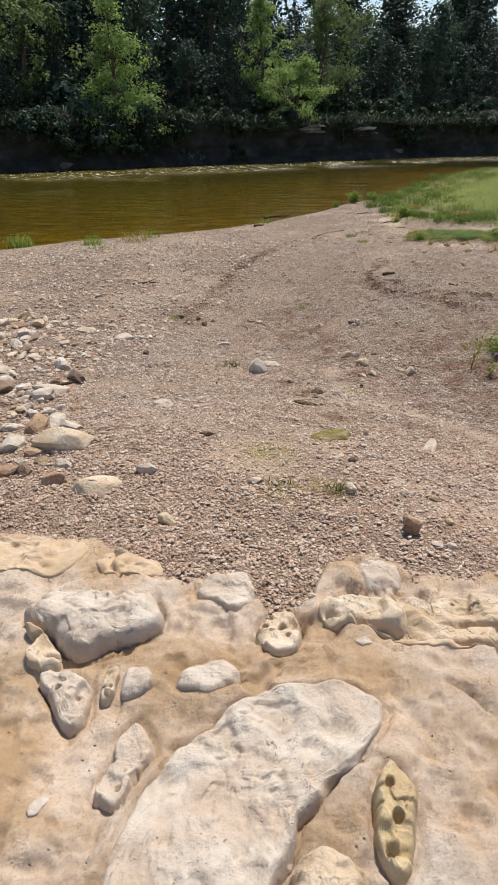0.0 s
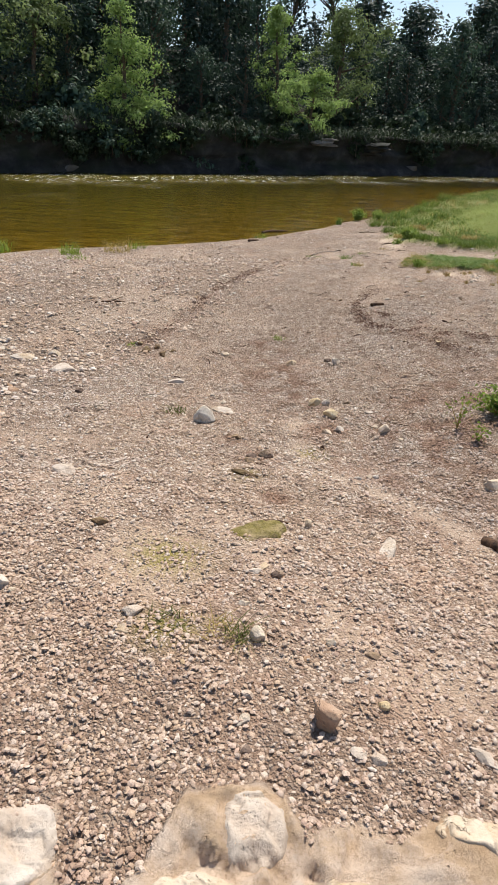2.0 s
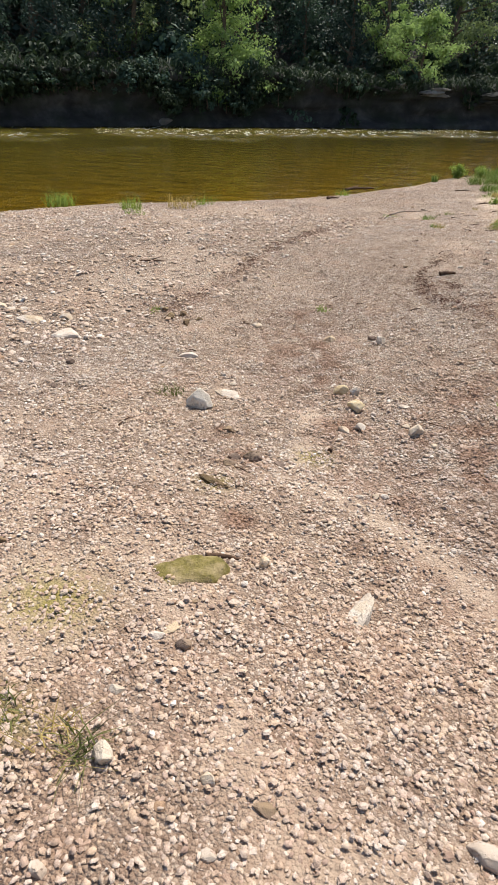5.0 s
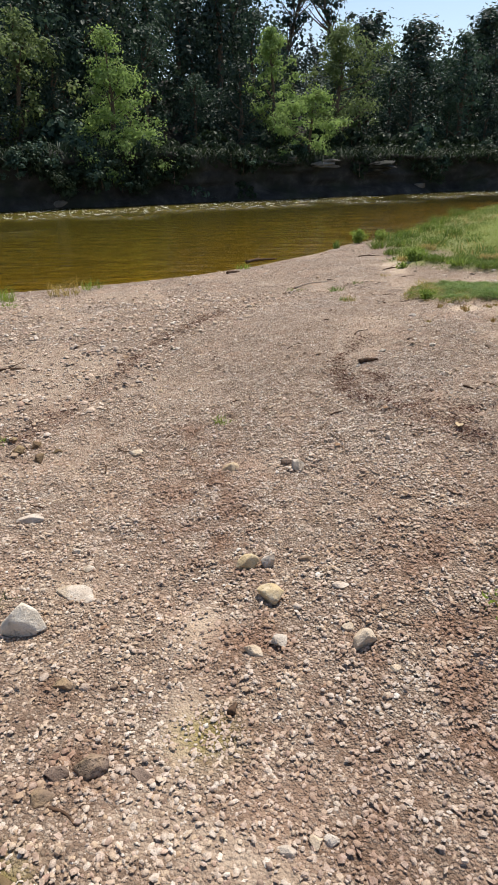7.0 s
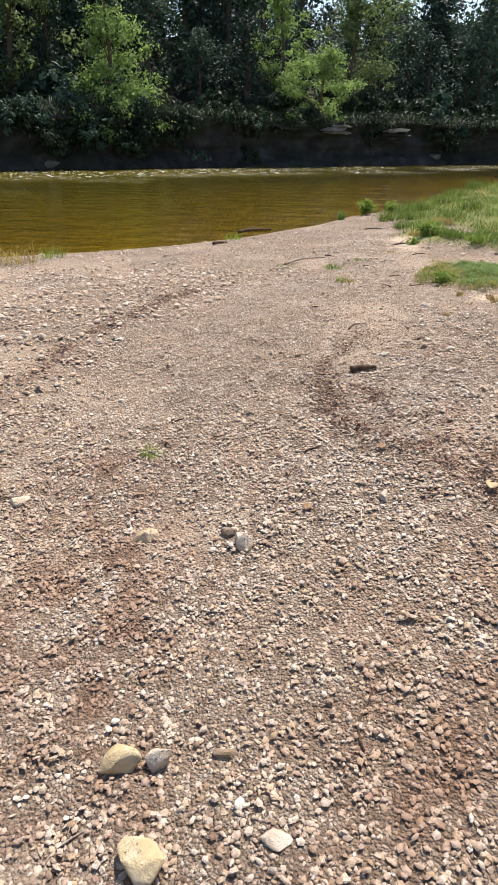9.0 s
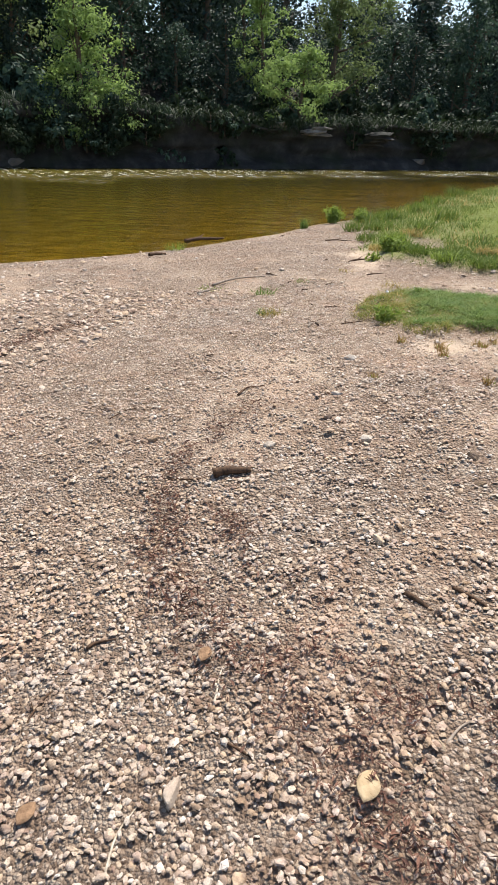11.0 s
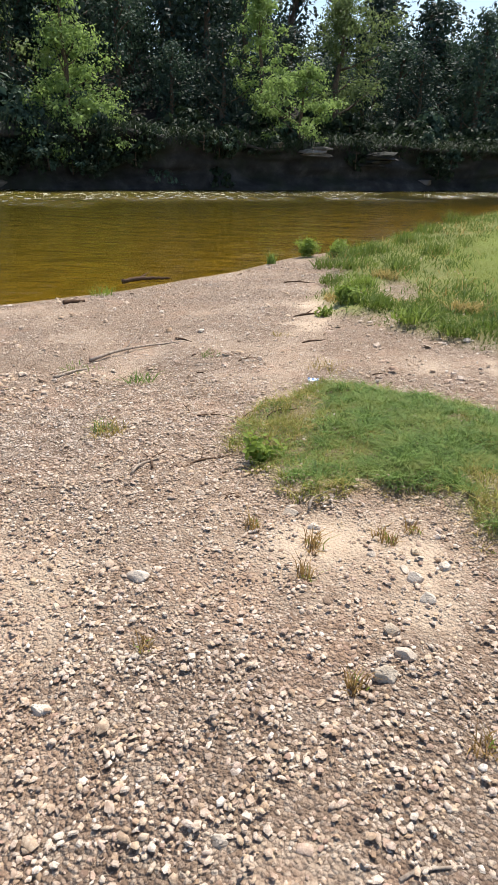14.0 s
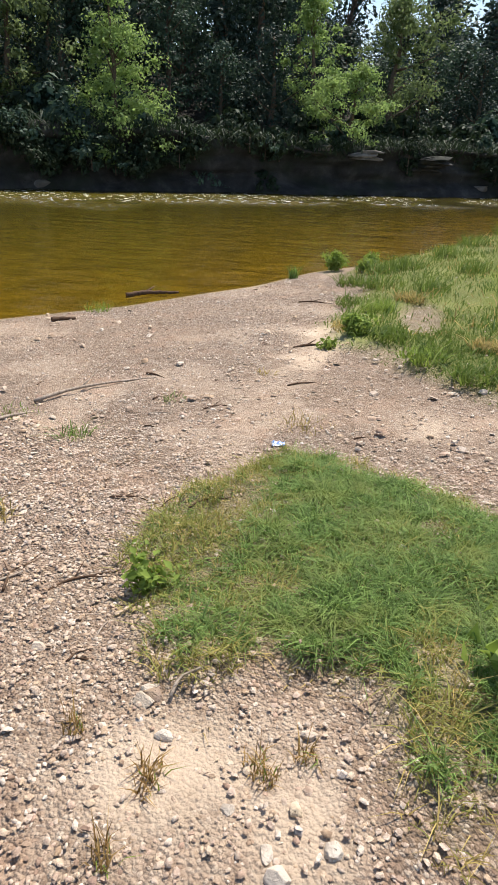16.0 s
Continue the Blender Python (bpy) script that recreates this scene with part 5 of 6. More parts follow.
for i in range(46):
    x, y = tr.gauss(1.6, 0.9), tr.uniform(9, 18)
    stick(x + 0.1 * (y - 13), y, tr.uniform(0.06, 0.22), tr.uniform(0.003, 0.006), tr.uniform(0, 180), tr.choice((M_ROT, M_DRIFT, M_ROT)), "thin dry twig lying on the gravel", 40 + i, 0.12, tr.choice((0, 0, 1)), "twig")


def litter(name, label, x, y, size, rng, material):
    n = len(x)
    a = rng.random(n) * 2 * np.pi
    u = np.stack([np.cos(a), np.sin(a), rng.normal(size=n) * 0.35], -1) * size[:, None] / 2
    v = np.stack([-np.sin(a), np.cos(a), rng.normal(size=n) * 0.5], -1) * (size * (0.07 + 0.2 * rng.random(n)))[:, None] / 2
    p = np.stack([x, y, ground(x, y) + 0.012 + 0.012 * rng.random(n)], -1)
    up = np.array([0, 0, 1.0]) * (size * 0.15)[:, None]
    verts = np.stack([p - u, p - v + up, p + u, p + v + up * 0.3], 1).reshape(-1, 3)
    o = (np.arange(n) * 4)[:, None]
    me = raw_mesh(name, verts, np.concatenate([o + [0, 1, 2], o + [0, 2, 3]]), material, False)
    return tagged(new(name, me), label, "leaf litter", kind="stuff")


l_rng = np.random.default_rng(9)
for count, x0, x1, y0, y1 in ((100000, 1.4, 3.1, 11.5, 14), (70000, -0.9, 0.7, 11.9, 15.9)):
    x, y = x0 + (x1 - x0) * l_rng.random(count), y0 + (y1 - y0) * l_rng.random(count)
    ok = l_rng.random(count) < debris_mask(x, y) ** 0.8 * 0.65
    litter("leaf_litter", "dark flood debris of dead leaves and twigs", x[ok], y[ok], 0.007 + 0.024 * l_rng.random(ok.sum()) ** 2, l_rng, M_LITTER)


def dead_leaf(x, y, size, turn, material=None, label="dry tan fallen leaf curled on the gravel"):
    t = np.linspace(0, 1, 8)
    w = 0.34 * np.sin(t * np.pi) ** 0.8 * (1 - 0.25 * t)
    rows = np.concatenate([np.stack([t - 0.5, k * w, 0.16 * abs(k) * w + 0.05 * np.sin(3 * t)], -1) for k in (-1, 0, 1)]) * size
    f = [[a * 8 + i, a * 8 + i + 1, (a + 1) * 8 + i + 1, (a + 1) * 8 + i] for a in (0, 1) for i in range(7)]
    ob = new("dead_leaf", raw_mesh("dead_leaf", rows, np.array(f), material or M_DRYLEAF))
    mod = ob.modifiers.new("thickness", 'SOLIDIFY')
    mod.thickness = 0.0012
    ob.matrix_basis = pose(x, y, gz(x, y) + 0.018, 6, 4, turn)
    return tagged(ob, label, "leaf")


dead_leaf(2.45, 12.08, 0.085, 75)
dead_leaf(2.03, 12.41, 0.06, 80, M_BROWNLEAF, "small brown dead leaf among debris")
dead_leaf(1.72, 11.98, 0.06, 75, M_BROWNLEAF, "brown dead leaf on the gravel")


def scrap(x, y, size):
    """A crumpled bit of plastic film."""
    n = 7
    v = [((i / (n - 1) - 0.5) * size, (j / (n - 1) - 0.5) * size * 0.7, 0.35 * size * abs(noise.noise(Vector((i * 0.6, j * 0.6, 5)))) + 0.004) for j in range(n) for i in range(n)]
    f = [[j * n + i, j * n + i + 1, (j + 1) * n + i + 1, (j + 1) * n + i] for j in range(n - 1) for i in range(n - 1)]
    ob = new("plastic_scrap", raw_mesh("plastic_scrap", np.array(v), np.array(f), M_SCRAP, False))
    mod = ob.modifiers.new("thickness", 'SOLIDIFY')
    mod.thickness = 0.001
    ob.matrix_basis = pose(x, y, gz(x, y) + 0.008, 0, 0, 20)
    return tagged(ob, "small crumpled blue and white plastic scrap", "litter")


scrap(2.80, 16.97, 0.07)


# ---- grass and weeds ----
def turf(name, label, count, box, mask, height, width, rng, material, lean=0.8, droop=0.5, clump=3.0):
    x0, x1, y0, y1 = box
    x, y = x0 + (x1 - x0) * rng.random(count), y0 + (y1 - y0) * rng.random(count)
    m = mask(x, y)
    ok = rng.random(count) < m
    x, y, m = x[ok], y[ok], m[ok]
    h = height * (0.45 + 0.75 * rng.random(len(x))) * (0.45 + 0.55 * m) * (0.2 + 1.6 * fnoise(x * clump, y * clump, 111) ** 1.3)
    v, f = blades(np.stack([x, y, ground(x, y) - 0.005], -1), h, np.full(len(x), width), rng, lean, droop)
    return tagged(new(name, raw_mesh(name, v, f, material, False)), label, "grass", kind="stuff")


t_rng = np.random.default_rng(3)
def thick(x, y):
    """Where the patch is lush: thin and yellowing towards its tip, with bare spots."""
    return smoothstep(0.3, 0.85, patch_mask(x, y)) * (0.25 + 0.75 * smoothstep(2.72, 3.12, x + 0.5 * (fnoise(x * 4, y * 4, 54) - 0.5))) * smoothstep(0.30, 0.48, fnoise(x * 5, y * 5, 53) + 0.1) * (1 - 0.8 * np.exp(-(((x - 2.78) / 0.1) ** 2 + ((y - 16.05) / 0.2) ** 2)))


turf("grass_patch", "dense green bermuda grass growing over the gravel", 140000, (2.4, 4.2, 14.7, 17.1), thick, 0.050, 0.0042, t_rng, M_GRASS, 2.0, 0.8, 14.0)
turf("grass_patch", "long pale seed stems leaning over the grass patch", 9000, (2.4, 4.2, 14.7, 17.1), lambda x, y: thick(x, y) * smoothstep(0.4, 0.6, fnoise(x * 7, y * 7, 56)), 0.062, 0.0034, t_rng, M_FRINGE, 2.2, 0.6, 8.0)
turf("grass_patch", "straw-coloured runners fringing the grass patch", 16000, (2.4, 4.2, 14.6, 17.1), lambda x, y: smoothstep(0.02, 0.25, patch_mask(x, y)) * (1 - 0.92 * thick(x, y)), 0.05, 0.0036, t_rng, M_DRYGRASS, 1.7, 0.5, 7.0)
turf("grass_patch", "olive shoots through the fringe of the grass patch", 34000, (2.4, 4.2, 14.6, 17.1), lambda x, y: smoothstep(0.06, 0.45, patch_mask(x, y)) * (1 - 0.7 * thick(x, y)) * smoothstep(0.34, 0.5, fnoise(x * 6, y * 6, 55)), 0.06, 0.004, t_rng, M_FRINGE, 1.5, 0.5, 6.0)
turf("bank_grass", "tall rough green grass along the river bank", 62000, (2.2, 12, 18, 40), lambda x, y: bank_mask(x, y) * (1 - 0.9 * lawn_mask(x, y)) * smoothstep(0.25, 0.5, fnoise(x * 1.7, y * 1.7, 63)), 0.13, 0.012, t_rng, M_BANKGRASS, 1.2, 0.6, 2.6)
turf("bank_grass", "yellowing grass scattered through the bank", 9000, (2.2, 12, 18, 40), lambda x, y: bank_mask(x, y) * (1 - 0.8 * lawn_mask(x, y)) * smoothstep(0.4, 0.6, fnoise(x * 1.1, y * 1.1, 64)), 0.15, 0.014, t_rng, M_DRYGRASS, 1.2)
turf("bank_grass", "short rough grass at the lawn's gravel edge", 22000, (3.2, 6, 17.6, 21), lambda x, y: np.maximum(bank_mask(x, y), lawn_mask(x, y)) * (1 - 0.6 * lawn_mask(x, y)) * smoothstep(21, 19, y), 0.08, 0.008, t_rng, M_BANKGRASS, 1.2, 0.5, 5.0)
turf("lawn", "short mown yellow-green grass", 26000, (4, 16, 17, 40), lawn_mask, 0.035, 0.010, t_rng, M_LAWN, 1.0)


def tuft(x, y, count, height, spread, material, label, seed, width=0.005, name="grass_tuft", lean=1.0):
    rng = np.random.default_rng(seed)
    r, a = spread * np.sqrt(rng.random(count)), rng.random(count) * 2 * np.pi
    pos = np.stack([r * np.cos(a), r * np.sin(a), np.full(count, -0.006)], -1)
    v, f = blades(pos, height * (0.4 + 0.6 * rng.random(count)), np.full(count, width), rng, lean, 0.5)
    ob = new(name, raw_mesh(name, v, f, material, False))
    ob.location = (x, y, gz(x, y))
    return tagged(ob, label, "grass tuft", "tufts on the gravel")


def weed(x, y, height, stems, label, seed, leaf=0.03, material=None, stem_material=None, leaves=26, spread=0.5):
    """A leafy weed: thin stems and a spray of leaves."""
    rng = np.random.default_rng(seed)
    root = new("weed")
    root.location = (x, y, gz(x, y) - 0.005)
    tagged(root, label, "weed", "weeds on the bar")
    centres = []
    for i in range(stems):
        a, l = rng.random() * 2 * np.pi, spread * height * rng.random()
        t = np.linspace(0, 1, 6)
        path = np.stack([np.cos(a) * l * t ** 1.4, np.sin(a) * l * t ** 1.4, height * (0.55 + 0.45 * rng.random()) * t], -1)
        part("stem", raw_mesh("stem", *tube(path, 0.0028 * (1 - 0.7 * t) * (1 + 2 * height), 5), stem_material or M_DRYGRASS), root)
        centres += [path[k] for k in (2, 3, 4, 5)]
    c = np.array(centres)
    part("foliage", raw_mesh("foliage", *leaf_cloud(c, np.full(len(c), leaf * 1.6), leaves * stems, leaf, rng), material or M_WEED, False), root)
    return root


tuft(1.67, 16.8, 90, 0.13, 0.09, M_GRASS, "green grass tuft on the gravel", 1)
tuft(1.82, 15.84, 90, 0.10, 0.09, M_DRYGRASS, "yellowing grass tuft on the gravel", 2)
tuft(1.78, 15.88, 60, 0.08, 0.07, M_GRASS, "small green grass tuft on the gravel", 3)
tuft(1.96, 17.6, 50, 0.06, 0.08, M_GRASS, "low green tuft on the gravel", 4)
tuft(2.40, 18.4, 40, 0.07, 0.08, M_DRYGRASS, "sparse dry tuft on the gravel", 5)
tuft(0.89, 12.48, 45, 0.08, 0.06, M_WEED, "small dark tuft on the gravel", 6)
tuft(0.30, 10.32, 80, 0.08, 0.08, M_OLIVE, "olive tuft beside a pale stone", 7)
tuft(-0.55, 12.0, 40, 0.07, 0.08, M_WEED, "small tuft on the gravel", 8)
tuft(1.12, 17.1, 60, 0.06, 0.14, M_WEED, "low green runner by the driftwood", 9)
tuft(1.06, 7.80, 46, 0.055, 0.07, M_DRYGRASS, "sprawling dry grass on the gravel", 10, 0.004, lean=2.2)
tuft(1.11, 7.79, 60, 0.08, 0.05, M_OLIVE, "olive grass sprawling on the gravel", 11, 0.004, lean=2.0)
tuft(0.86, 7.84, 40, 0.05, 0.08, M_OLIVE, "thin green grass on the gravel", 12, lean=1.8)
for k, (x, y, h) in enumerate([(2.72, 14.93, 0.12), (2.94, 14.88, 0.13), (2.93, 14.66, 0.12), (3.09, 14.24, 0.12), (3.28, 15.0, 0.11), (3.37, 14.1, 0.10), (3.48, 14.25, 0.12), (3.55, 14.55, 0.08), (3.17, 14.95, 0.09), (2.53, 14.3, 0.08), (2.95, 14.83, 0.10), (3.20, 14.92, 0.08)]):
    tuft(x, y, 34, h * 0.75, 0.028, M_SEEDLING, "dry seedling grass tuft on sandy ground", 30 + k, 0.004, lean=0.7)
    tuft(x + 0.01, y, 6, h * 0.6, 0.025, M_WEED, "green seedling grass on sandy ground", 60 + k, 0.004, lean=0.7)
tuft(2.9, 17.3, 70, 0.10, 0.16, M_DRYGRASS, "dry grass at the head of the patch", 13)
tuft(-4.75, 17.35, 160, 0.40, 0.26, M_WEED, "tall green grass clump at the water's edge", 14, 0.012, lean=0.8)
tuft(-3.15, 16.95, 110, 0.28, 0.18, M_WEED, "yellow-green grass clump near the water", 15, 0.010)
tuft(-2.75, 16.3, 70, 0.14, 0.2, M_WEED, "low grass clump near the water", 16, 0.008)
tuft(-2.5, 17.6, 90, 0.34, 0.28, M_DRYGRASS, "thin dry reeds at the water's edge", 17, 0.008)
tuft(-2.35, 18.3, 60, 0.26, 0.16, M_WEED, "green reeds at the water's edge", 18, 0.008)
tuft(-0.15, 20.6, 60, 0.20, 0.14, M_WEED, "green shoots at the waterline", 19, 0.008)
tuft(1.62, 23.7, 80, 0.30, 0.08, M_GRASS, "dark reed clump at the waterline", 20, 0.01, lean=0.4)
for k, (x, y, h, m) in enumerate([(2.75, 21.4, 0.2, M_BANKGRASS), (2.95, 22.5, 0.28, M_BANKGRASS), (3.25, 19.5, 0.16, M_BANKGRASS), (3.55, 18.8, 0.15, M_WEED), (2.6, 23.1, 0.3, M_BANKGRASS), (3.3, 24.4, 0.35, M_BANKGRASS), (4.0, 26.2, 0.35, M_BANKGRASS), (3.1, 20.8, 0.2, M_WEED), (3.7, 22.2, 0.25, M_BANKGRASS), (3.4, 21.5, 0.16, M_DRYGRASS), (4.3, 24.0, 0.3, M_BANKGRASS), (3.0, 23.8, 0.3, M_BANKGRASS), (4.6, 28.3, 0.4, M_BANKGRASS), (3.9, 18.4, 0.13, M_BANKGRASS), (4.1, 19.2, 0.15, M_DRYGRASS), (2.85, 19.9, 0.12, M_DRYGRASS), (5.6, 31.0, 0.5, M_BANKGRASS)]):
    tuft(x, y, 150, h, 0.10 + 0.5 * h, m, "thick rough grass clump on the river bank", 120 + k, 0.012, lean=1.1)
weed(2.66, 10.55, 0.18, 16, "bushy green weed on the side of the gully", 1, 0.034, M_WEED, leaves=34, spread=1.4)
weed(2.88, 10.35, 0.20, 16, "bushy olive weed on the side of the gully", 2, 0.034, M_OLIVE, leaves=34, spread=1.5)
weed(2.66, 9.60, 0.14, 11, "dry brown-green weed in the gully", 3, 0.026, M_OLIVE, spread=1.4)
weed(2.35, 10.35, 0.28, 4, "thin yellow-stemmed weed on the gravel", 4, 0.025, leaves=14, spread=0.4)
weed(2.45, 10.15, 0.16, 5, "sparse weed on the gravel", 5, 0.025, leaves=12)
weed(2.66, 15.52, 0.11, 9, "broad-leaved weed at the tip of the grass", 6, 0.035, leaves=22, spread=0.9)
weed(3.80, 15.4, 0.20, 5, "pale broad-leaved seedling in the grass", 7, 0.075, leaves=9, spread=0.7)
weed(2.98, 19.62, 0.15, 18, "dark leafy bush at the edge of the bank grass", 8, 0.05, leaves=60, spread=0.9)
weed(2.74, 19.35, 0.07, 8, "low leafy weed beside driftwood", 9, 0.04, leaves=24, spread=0.9)
weed(2.15, 24.6, 0.30, 14, "leafy green bush at the water's edge", 10, 0.06, leaves=46, spread=0.8)
weed(2.7, 25.2, 0.22, 12, "leafy green weed at the water's edge", 11, 0.06, leaves=40, spread=0.8)
weed(2.65, 24.0, 0.15, 10, "low dark weed at the river bank", 12, 0.05, leaves=36, spread=0.8)


# ---- trees of the far bank ----
def tree(seed, height, trunk_r, clumps, leaf, leaves, crown_r, low, material, label, lean=(0, 0), flat=0.75, shape="oval", limbs=8, clump_r=(0.13, 0.24), shell=0.2, ruffle=0.35, category="tree", group="trees of the far bank", name="tree"):
    """Tapered trunk, limbs to the clumps and a crown of small leaves, standing at the origin."""
    rng = np.random.default_rng(seed)
    root = tagged(new(name), label, category, group)
    t = np.linspace(0, 1, 10)
    wob = 0.04 * height * np.cumsum(rng.normal(size=(10, 2)), 0) / 3
    spine = np.stack([lean[0] * t ** 1.5 + wob[:, 0], lean[1] * t ** 1.5 + wob[:, 1], height * 0.93 * t - 0.3], -1)
    part("trunk", raw_mesh("trunk", *tube(spine, trunk_r * (1.15 - t * 1.0), 9, 0.2, rng), M_BARK), root)
    k = low + (1 - low) * rng.random(clumps) ** (0.9 if shape == "oval" else 1.3)
    prof = np.sin(np.clip((k - low) / (1 - low), 0, 1) * np.pi * 0.92 + 0.22) if shape == "oval" else (1.05 - (k - low) / (1 - low))
    a = rng.random(clumps) * 2 * np.pi
    r = crown_r * prof * rng.random(clumps) ** 0.6 * (0.75 + 0.5 * rng.random(clumps))
    r = r * (0.55 + 0.9 * vnoise(a * 1.3, k * 4, seed))
    core = np.stack([np.interp(k, t, spine[:, i]) for i in range(3)], -1)
    c = core + np.stack([np.cos(a) * r, np.sin(a) * r, 0.15 * r * rng.normal(size=clumps)], -1)
    rad = crown_r * (clump_r[0] + clump_r[1] * rng.random(clumps) ** 1.5)
    for i in range(0, clumps, max(1, clumps // limbs)):
        base = np.array([np.interp(max(k[i] - 0.16, 0.1), t, spine[:, j]) for j in range(3)])
        u = np.linspace(0, 1, 5)[:, None]
        path = base * (1 - u) + c[i] * u + np.array([0, 0, -0.06 * height]) * (u * (1 - u))
        part("limb", raw_mesh("limb", *tube(path, trunk_r * 0.34 * (1.05 - u[:, 0]), 5), M_BARK), root)
    part("crown", raw_mesh("crown", *leaf_cloud(c, rad, leaves, leaf, rng, flat, shell=shell, ruffle=ruffle), material, False), root)
    return root


def put_tree(proto, x, y, scale, turn, tall=1.0, label=""):
    ob = copy_thing(proto, pose(x, y, gz(x, y) - 0.1, 0, 0, turn) @ Matrix.Diagonal((scale, scale, scale * tall, 1)))
    if label:
        tagged(ob, label)
    return ob


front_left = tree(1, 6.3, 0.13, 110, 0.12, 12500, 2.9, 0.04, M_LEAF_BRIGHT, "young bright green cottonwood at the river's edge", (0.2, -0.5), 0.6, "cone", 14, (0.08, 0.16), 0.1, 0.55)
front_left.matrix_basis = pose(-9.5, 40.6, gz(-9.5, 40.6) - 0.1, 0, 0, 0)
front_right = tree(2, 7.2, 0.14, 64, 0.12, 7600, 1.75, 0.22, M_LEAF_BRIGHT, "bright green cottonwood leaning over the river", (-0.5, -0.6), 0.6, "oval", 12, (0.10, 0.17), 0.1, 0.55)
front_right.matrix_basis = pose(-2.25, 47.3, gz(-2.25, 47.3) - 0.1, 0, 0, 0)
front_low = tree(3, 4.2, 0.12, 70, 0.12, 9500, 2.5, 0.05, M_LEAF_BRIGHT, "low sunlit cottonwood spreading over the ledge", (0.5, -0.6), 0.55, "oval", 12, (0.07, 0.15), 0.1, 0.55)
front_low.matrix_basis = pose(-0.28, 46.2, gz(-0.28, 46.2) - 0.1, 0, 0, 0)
front_tall = tree(4, 7.5, 0.20, 96, 0.14, 10500, 3.0, 0.08, M_LEAF_OLIVE, "tall grey-green tree behind the limestone ledge", (0.8, -0.6), 0.75, "oval", 10, (0.09, 0.17), 0.1)
front_tall.matrix_basis = pose(1.2, 50.3, gz(1.2, 50.3) - 0.1, 0, 0, 0)
front_side = tree(11, 7.4, 0.17, 70, 0.17, 6500, 2.6, 0.05, M_LEAF_OLIVE, "olive green tree at the upstream end of the bank", (0.3, -0.5), 0.8, "oval", 10, (0.08, 0.16), 0.1)
front_side.matrix_basis = pose(-13.9, 39.9, gz(-13.9, 39.9) - 0.1, 0, 0, 0)
oak = tree(5, 10.0, 0.28, 110, 0.29, 3200, 3.6, 0.05, M_LEAF_DARK, "oak on the hillside, its shade put into the leaf colour")
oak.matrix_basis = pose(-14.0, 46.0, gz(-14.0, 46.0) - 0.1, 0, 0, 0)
cedar = tree(6, 11.5, 0.24, 110, 0.29, 3200, 2.9, 0.04, M_LEAF_DARK, "cedar on the hillside, leaf colour darkened for shade", shape="cone")
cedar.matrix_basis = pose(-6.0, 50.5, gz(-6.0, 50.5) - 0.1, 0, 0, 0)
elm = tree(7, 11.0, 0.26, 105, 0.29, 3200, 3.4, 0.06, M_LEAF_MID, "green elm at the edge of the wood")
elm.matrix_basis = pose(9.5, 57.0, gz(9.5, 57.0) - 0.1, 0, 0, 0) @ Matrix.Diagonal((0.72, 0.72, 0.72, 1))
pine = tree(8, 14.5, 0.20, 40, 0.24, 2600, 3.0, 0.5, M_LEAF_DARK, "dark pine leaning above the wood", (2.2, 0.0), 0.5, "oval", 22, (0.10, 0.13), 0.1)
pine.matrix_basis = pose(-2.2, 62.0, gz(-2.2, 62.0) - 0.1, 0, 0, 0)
copy_thing(pine, pose(0.4, 63.5, gz(0.4, 63.5) - 0.1, 0, 0, 130))

wood_rng = random.Random(21)
along = Vector((0.82, 0.57, 0))
back = Vector((-0.57, 0.82, 0))
TALL = {oak: 10.4, cedar: 11.2, elm: 11.4}
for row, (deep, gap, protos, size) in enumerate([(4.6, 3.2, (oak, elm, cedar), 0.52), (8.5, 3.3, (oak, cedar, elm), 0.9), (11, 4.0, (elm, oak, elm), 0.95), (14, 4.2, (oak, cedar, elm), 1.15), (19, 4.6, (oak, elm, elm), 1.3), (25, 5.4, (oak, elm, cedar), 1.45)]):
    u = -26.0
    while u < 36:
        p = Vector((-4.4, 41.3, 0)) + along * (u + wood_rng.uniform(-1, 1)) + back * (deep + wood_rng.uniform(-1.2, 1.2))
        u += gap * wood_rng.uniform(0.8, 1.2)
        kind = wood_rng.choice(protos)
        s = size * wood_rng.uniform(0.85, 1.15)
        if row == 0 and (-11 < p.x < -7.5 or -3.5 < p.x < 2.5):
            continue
        # downstream crowns are capped and widened to fit the skyline seen from the camera
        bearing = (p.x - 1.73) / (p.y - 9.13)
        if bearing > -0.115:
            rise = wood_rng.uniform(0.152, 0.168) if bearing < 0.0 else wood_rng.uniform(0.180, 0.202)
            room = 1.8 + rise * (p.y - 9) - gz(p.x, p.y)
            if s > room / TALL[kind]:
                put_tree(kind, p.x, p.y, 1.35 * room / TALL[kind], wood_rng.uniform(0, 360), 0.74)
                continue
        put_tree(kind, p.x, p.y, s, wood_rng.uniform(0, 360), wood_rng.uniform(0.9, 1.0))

# undergrowth along the top of the bank
shrub = tree(9, 1.7, 0.05, 22, 0.22, 620, 1.15, 0.0, M_LEAF_MID, "green shrub hanging over the river bank", limbs=3, category="shrub", group="undergrowth of the far bank", name="shrub")
shrub.matrix_basis = pose(-6.0, 41.5, gz(-6.0, 41.5) - 0.1, 0, 0, 0)
bush = tree(10, 1.5, 0.05, 22, 0.23, 620, 1.25, 0.0, M_LEAF_SHADE, "shrub on the river bank, darkened as if shaded", limbs=3, category="shrub", group="undergrowth of the far bank", name="shrub")
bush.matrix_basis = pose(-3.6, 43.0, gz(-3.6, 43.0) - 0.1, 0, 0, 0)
u = -22.0
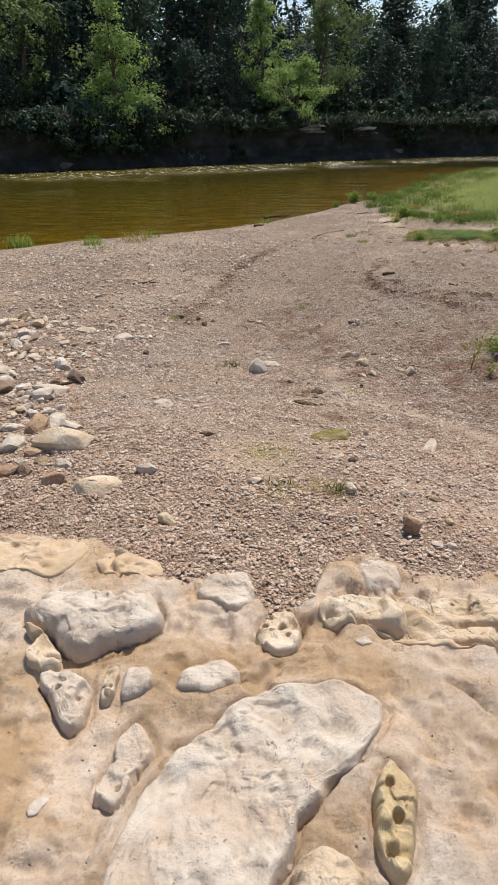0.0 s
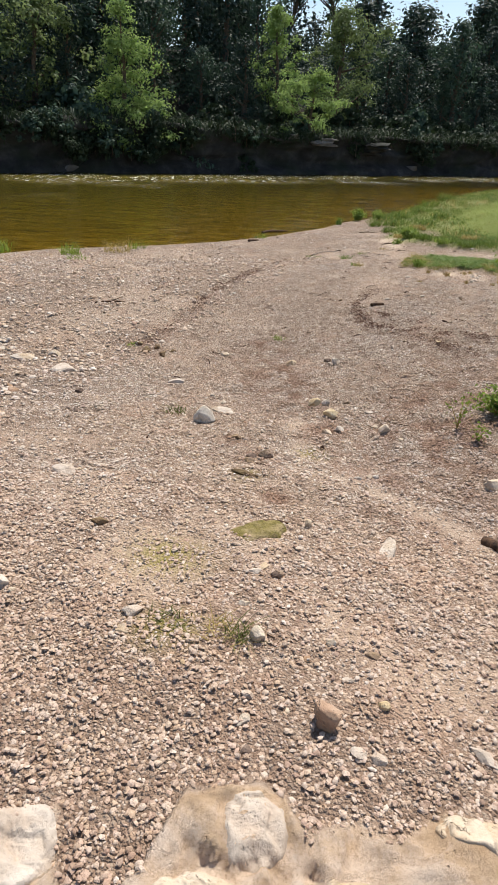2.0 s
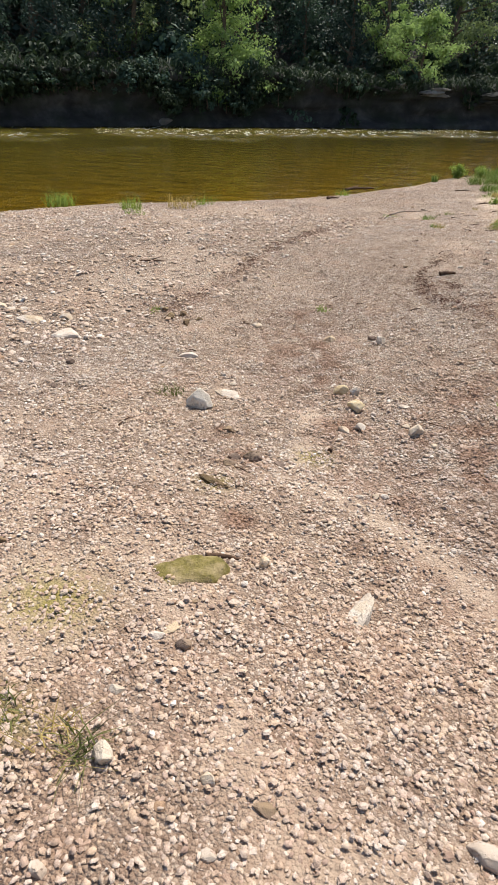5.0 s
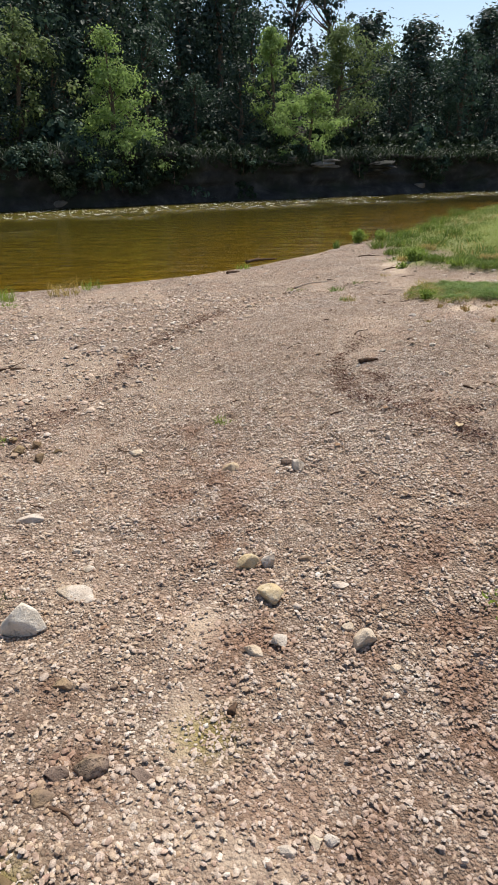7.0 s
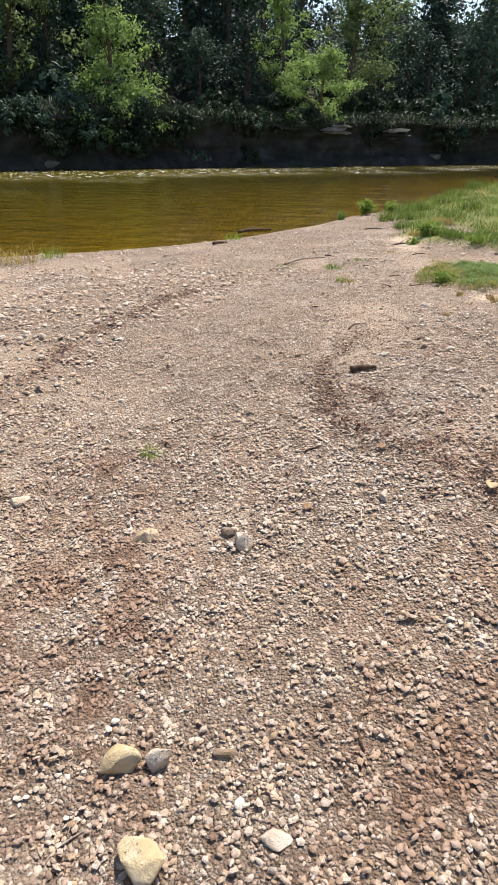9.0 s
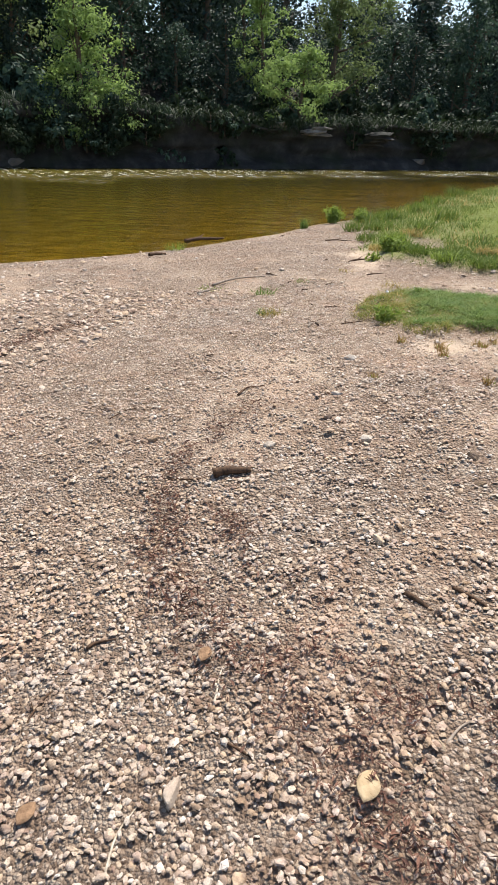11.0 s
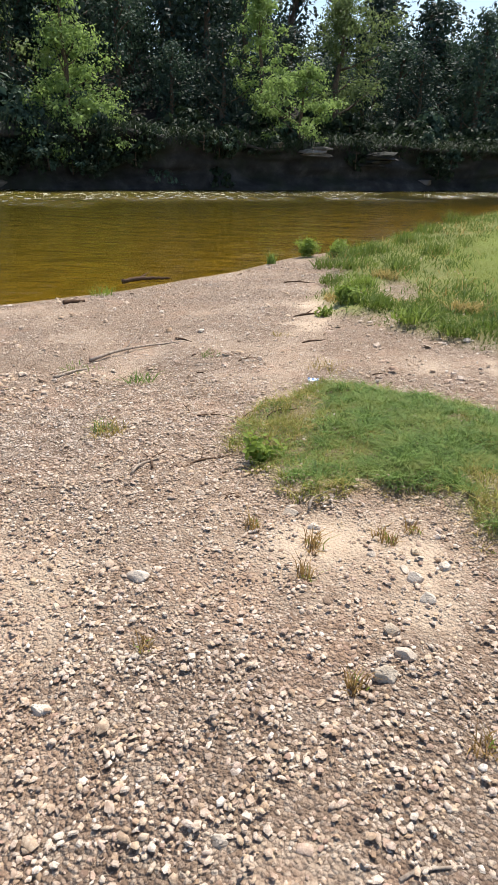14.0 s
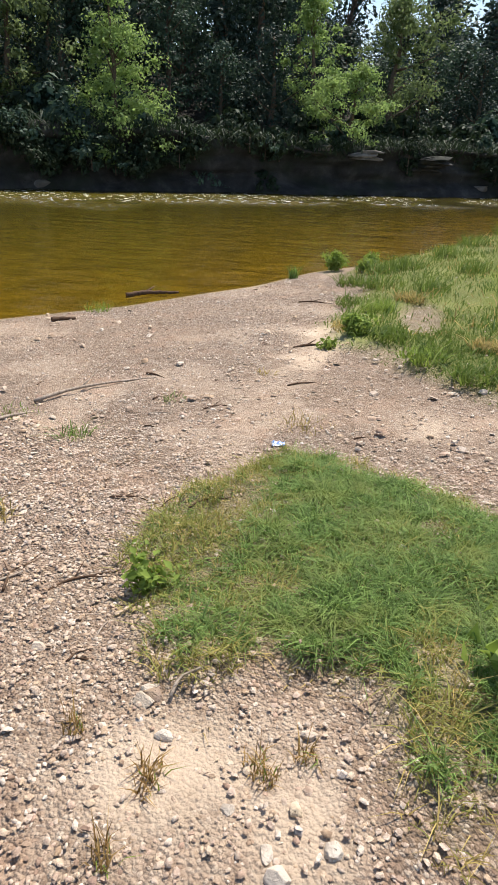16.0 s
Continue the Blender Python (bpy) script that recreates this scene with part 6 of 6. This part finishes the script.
while u < 26:
    p = Vector((-4.4, 41.3, 0)) + along * u + back * wood_rng.uniform(1.6, 3.4)
    u += wood_rng.uniform(0.7, 1.2)
    put_tree(wood_rng.choice((shrub, bush, bush, bush, bush)), p.x, p.y, wood_rng.uniform(0.7, 1.5), wood_rng.uniform(0, 360))


# ---- undercut river bank ----
def bank_strip():
    """A ragged, layered, overhanging bank that follows the far waterline."""
    line = np.array(FAR_SHORE, float)
    run = np.r_[0, np.cumsum(np.linalg.norm(np.diff(line, axis=0), axis=1))]
    u = np.arange(run[1] - 14, run[-2] + 22, 0.28)
    p = np.stack([np.interp(u, run, line[:, i]) for i in (0, 1)], -1)
    kern = np.ones(15) / 15
    p = np.stack([np.convolve(np.pad(p[:, i], 7, mode="edge"), kern, "valid") for i in (0, 1)], -1)
    t = np.gradient(p, axis=0)
    t /= np.linalg.norm(t, axis=1)[:, None]
    n = np.stack([-t[:, 1], t[:, 0]], -1)
    v = np.linspace(0, 1, 26)
    z = np.interp(v, [0, 0.08, 0.8, 0.9, 1], [-0.4, 0.05, 1.95, 2.15, 2.2])
    back = np.interp(v, [0, 0.08, 0.3, 0.6, 0.78, 0.86, 0.92, 1], [-0.1, 0.25, 0.95, 0.85, 0.35, 0.15, 0.5, 2.6])
    U, V = np.meshgrid(u, v, indexing="ij")
    ragged = 1.3 * (fnoise(U * 0.35, V * 2, 201) - 0.5) + 0.55 * (fnoise(U * 1.1, V * 7, 202) - 0.5) + 0.30 * (vnoise(U * 0.5, V * 15, 203) - 0.5)
    off = back[None] + ragged * (1 - 0.5 * smoothstep(0.9, 1, V))
    lift = 1 + 0.45 * (fnoise(u * 0.22, 0 * u, 204) - 0.5)
    xyz = np.stack([p[:, None, 0] + n[:, None, 0] * off, p[:, None, 1] + n[:, None, 1] * off, z[None] * lift[:, None] + 0.12 * (fnoise(U * 1.3, V * 9, 205) - 0.5) * (V > 0.06)], -1)
    k = len(v)
    i, j = np.meshgrid(np.arange(len(u) - 1), np.arange(k - 1), indexing="ij")
    f = np.stack([i * k + j, (i + 1) * k + j, (i + 1) * k + j + 1, i * k + j + 1], -1).reshape(-1, 4)
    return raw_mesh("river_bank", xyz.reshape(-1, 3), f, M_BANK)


bank_mesh = bank_strip()
co = np.empty(len(bank_mesh.vertices) * 3, np.float32)
bank_mesh.vertices.foreach_get("co", co)
co = co.reshape(-1, 26, 3)
# blades cover the pale lip; their dark colour stands for shade
f_rng = np.random.default_rng(17)
pick_u, pick_v = f_rng.integers(0, len(co), 15000), f_rng.choice([18, 19, 20, 21, 22, 23, 24, 25, 25, 25], 15000)
base = co[pick_u, pick_v] + f_rng.normal(size=(15000, 3)) * [0.15, 0.15, 0.04]
fv, ff = blades(base, 0.25 + 0.45 * f_rng.random(15000), np.full(15000, 0.045), f_rng, 1.6, 1.1)
tagged(new("bank_undergrowth", raw_mesh("bank_undergrowth", fv, ff, M_LEAF_SHADE, False)), "trailing grass along the lip of the bank, coloured for shade", "undergrowth", kind="stuff")
tagged(new("river_bank", bank_mesh), "undercut river bank of layered rock and soil, shade in its colour", "river bank", kind="structure")


hang_rng = random.Random(33)
for i in range(160):
    u = hang_rng.uniform(-22, 24)
    p = Vector((-4.4, 41.3, 0)) + along * u + back * hang_rng.uniform(0.1, 1.3)
    f = float(side(np.array([p.x]), np.array([p.y]), FAR_SHORE)[0])
    p += back * (hang_rng.uniform(-0.1, 0.7) - f)
    thick = float(fnoise(np.array([u * 0.28]), np.array([3.0]), 301)[0])
    if -1.4 < p.x < 2.6 or p.x > 0.2 and hang_rng.random() < 0.7 or thick < 0.45 and hang_rng.random() < 0.55:
        continue
    low = hang_rng.uniform(0.7, 1.8) if thick > 0.52 else hang_rng.uniform(1.4, 1.9)
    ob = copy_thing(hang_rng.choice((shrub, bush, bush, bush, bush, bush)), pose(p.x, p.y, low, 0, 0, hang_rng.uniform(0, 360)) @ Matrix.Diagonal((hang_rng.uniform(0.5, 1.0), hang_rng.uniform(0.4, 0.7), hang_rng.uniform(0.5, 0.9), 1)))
    tagged(ob, "leafy growth hanging over the undercut bank")


# ---- limestone ledges of the far bank ----
def ledge(x, y, z, length, deep, turn, layers, label, seed, thin=1.0, material=None):
    rng = random.Random(seed)
    root = tagged(new("rock_ledge"), label, "rock ledge", "ledges of the far bank")
    root.matrix_basis = pose(x, y, z, 0, 0, turn)
    at = 0.0
    for i in range(layers):
        thick = rng.uniform(0.22, 0.42) * thin
        me = rock_mesh(seed * 31 + i, length * rng.uniform(0.75, 1.1), deep * rng.uniform(0.8, 1.1), thick * 0.75, material or M_CLIFF, box=0.42, rough=0.26, level=4)
        ob = part("slab", me, root)
        ob.matrix_basis = pose(rng.uniform(-0.2, 0.2) * length * 0.5, rng.uniform(-0.2, 0.2) - 0.12 * i, at + thick / 2, rng.uniform(-2, 2), rng.uniform(-2, 2), rng.uniform(-5, 5))
        at += thick * 0.9
    return root


ledge(-1.0, 43.9, 1.8, 1.3, 0.8, 30, 2, "broken grey limestone ledge catching the sun", 1, 0.5)
ledge(0.7, 45.0, 1.55, 1.7, 0.9, 32, 3, "layered limestone ledge half in the sun", 8, 0.45)
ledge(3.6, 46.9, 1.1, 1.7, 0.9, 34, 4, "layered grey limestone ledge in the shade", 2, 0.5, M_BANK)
ledge(-15.1, 35.7, 1.35, 5.0, 2.0, 42, 4, "overhanging limestone ledge above a dark undercut", 4, 0.45)
ledge(-18.4, 32.6, 1.25, 5.0, 2.0, 42, 4, "overhanging limestone ledge in deep shade", 5, 0.45)
ledge(-11.4, 37.9, 0.05, 1.3, 0.8, 20, 2, "pale rock lying at the far waterline", 6)
ledge(6.2, 48.9, 0.05, 1.2, 0.7, 20, 2, "small pale rock at the far waterline", 7)
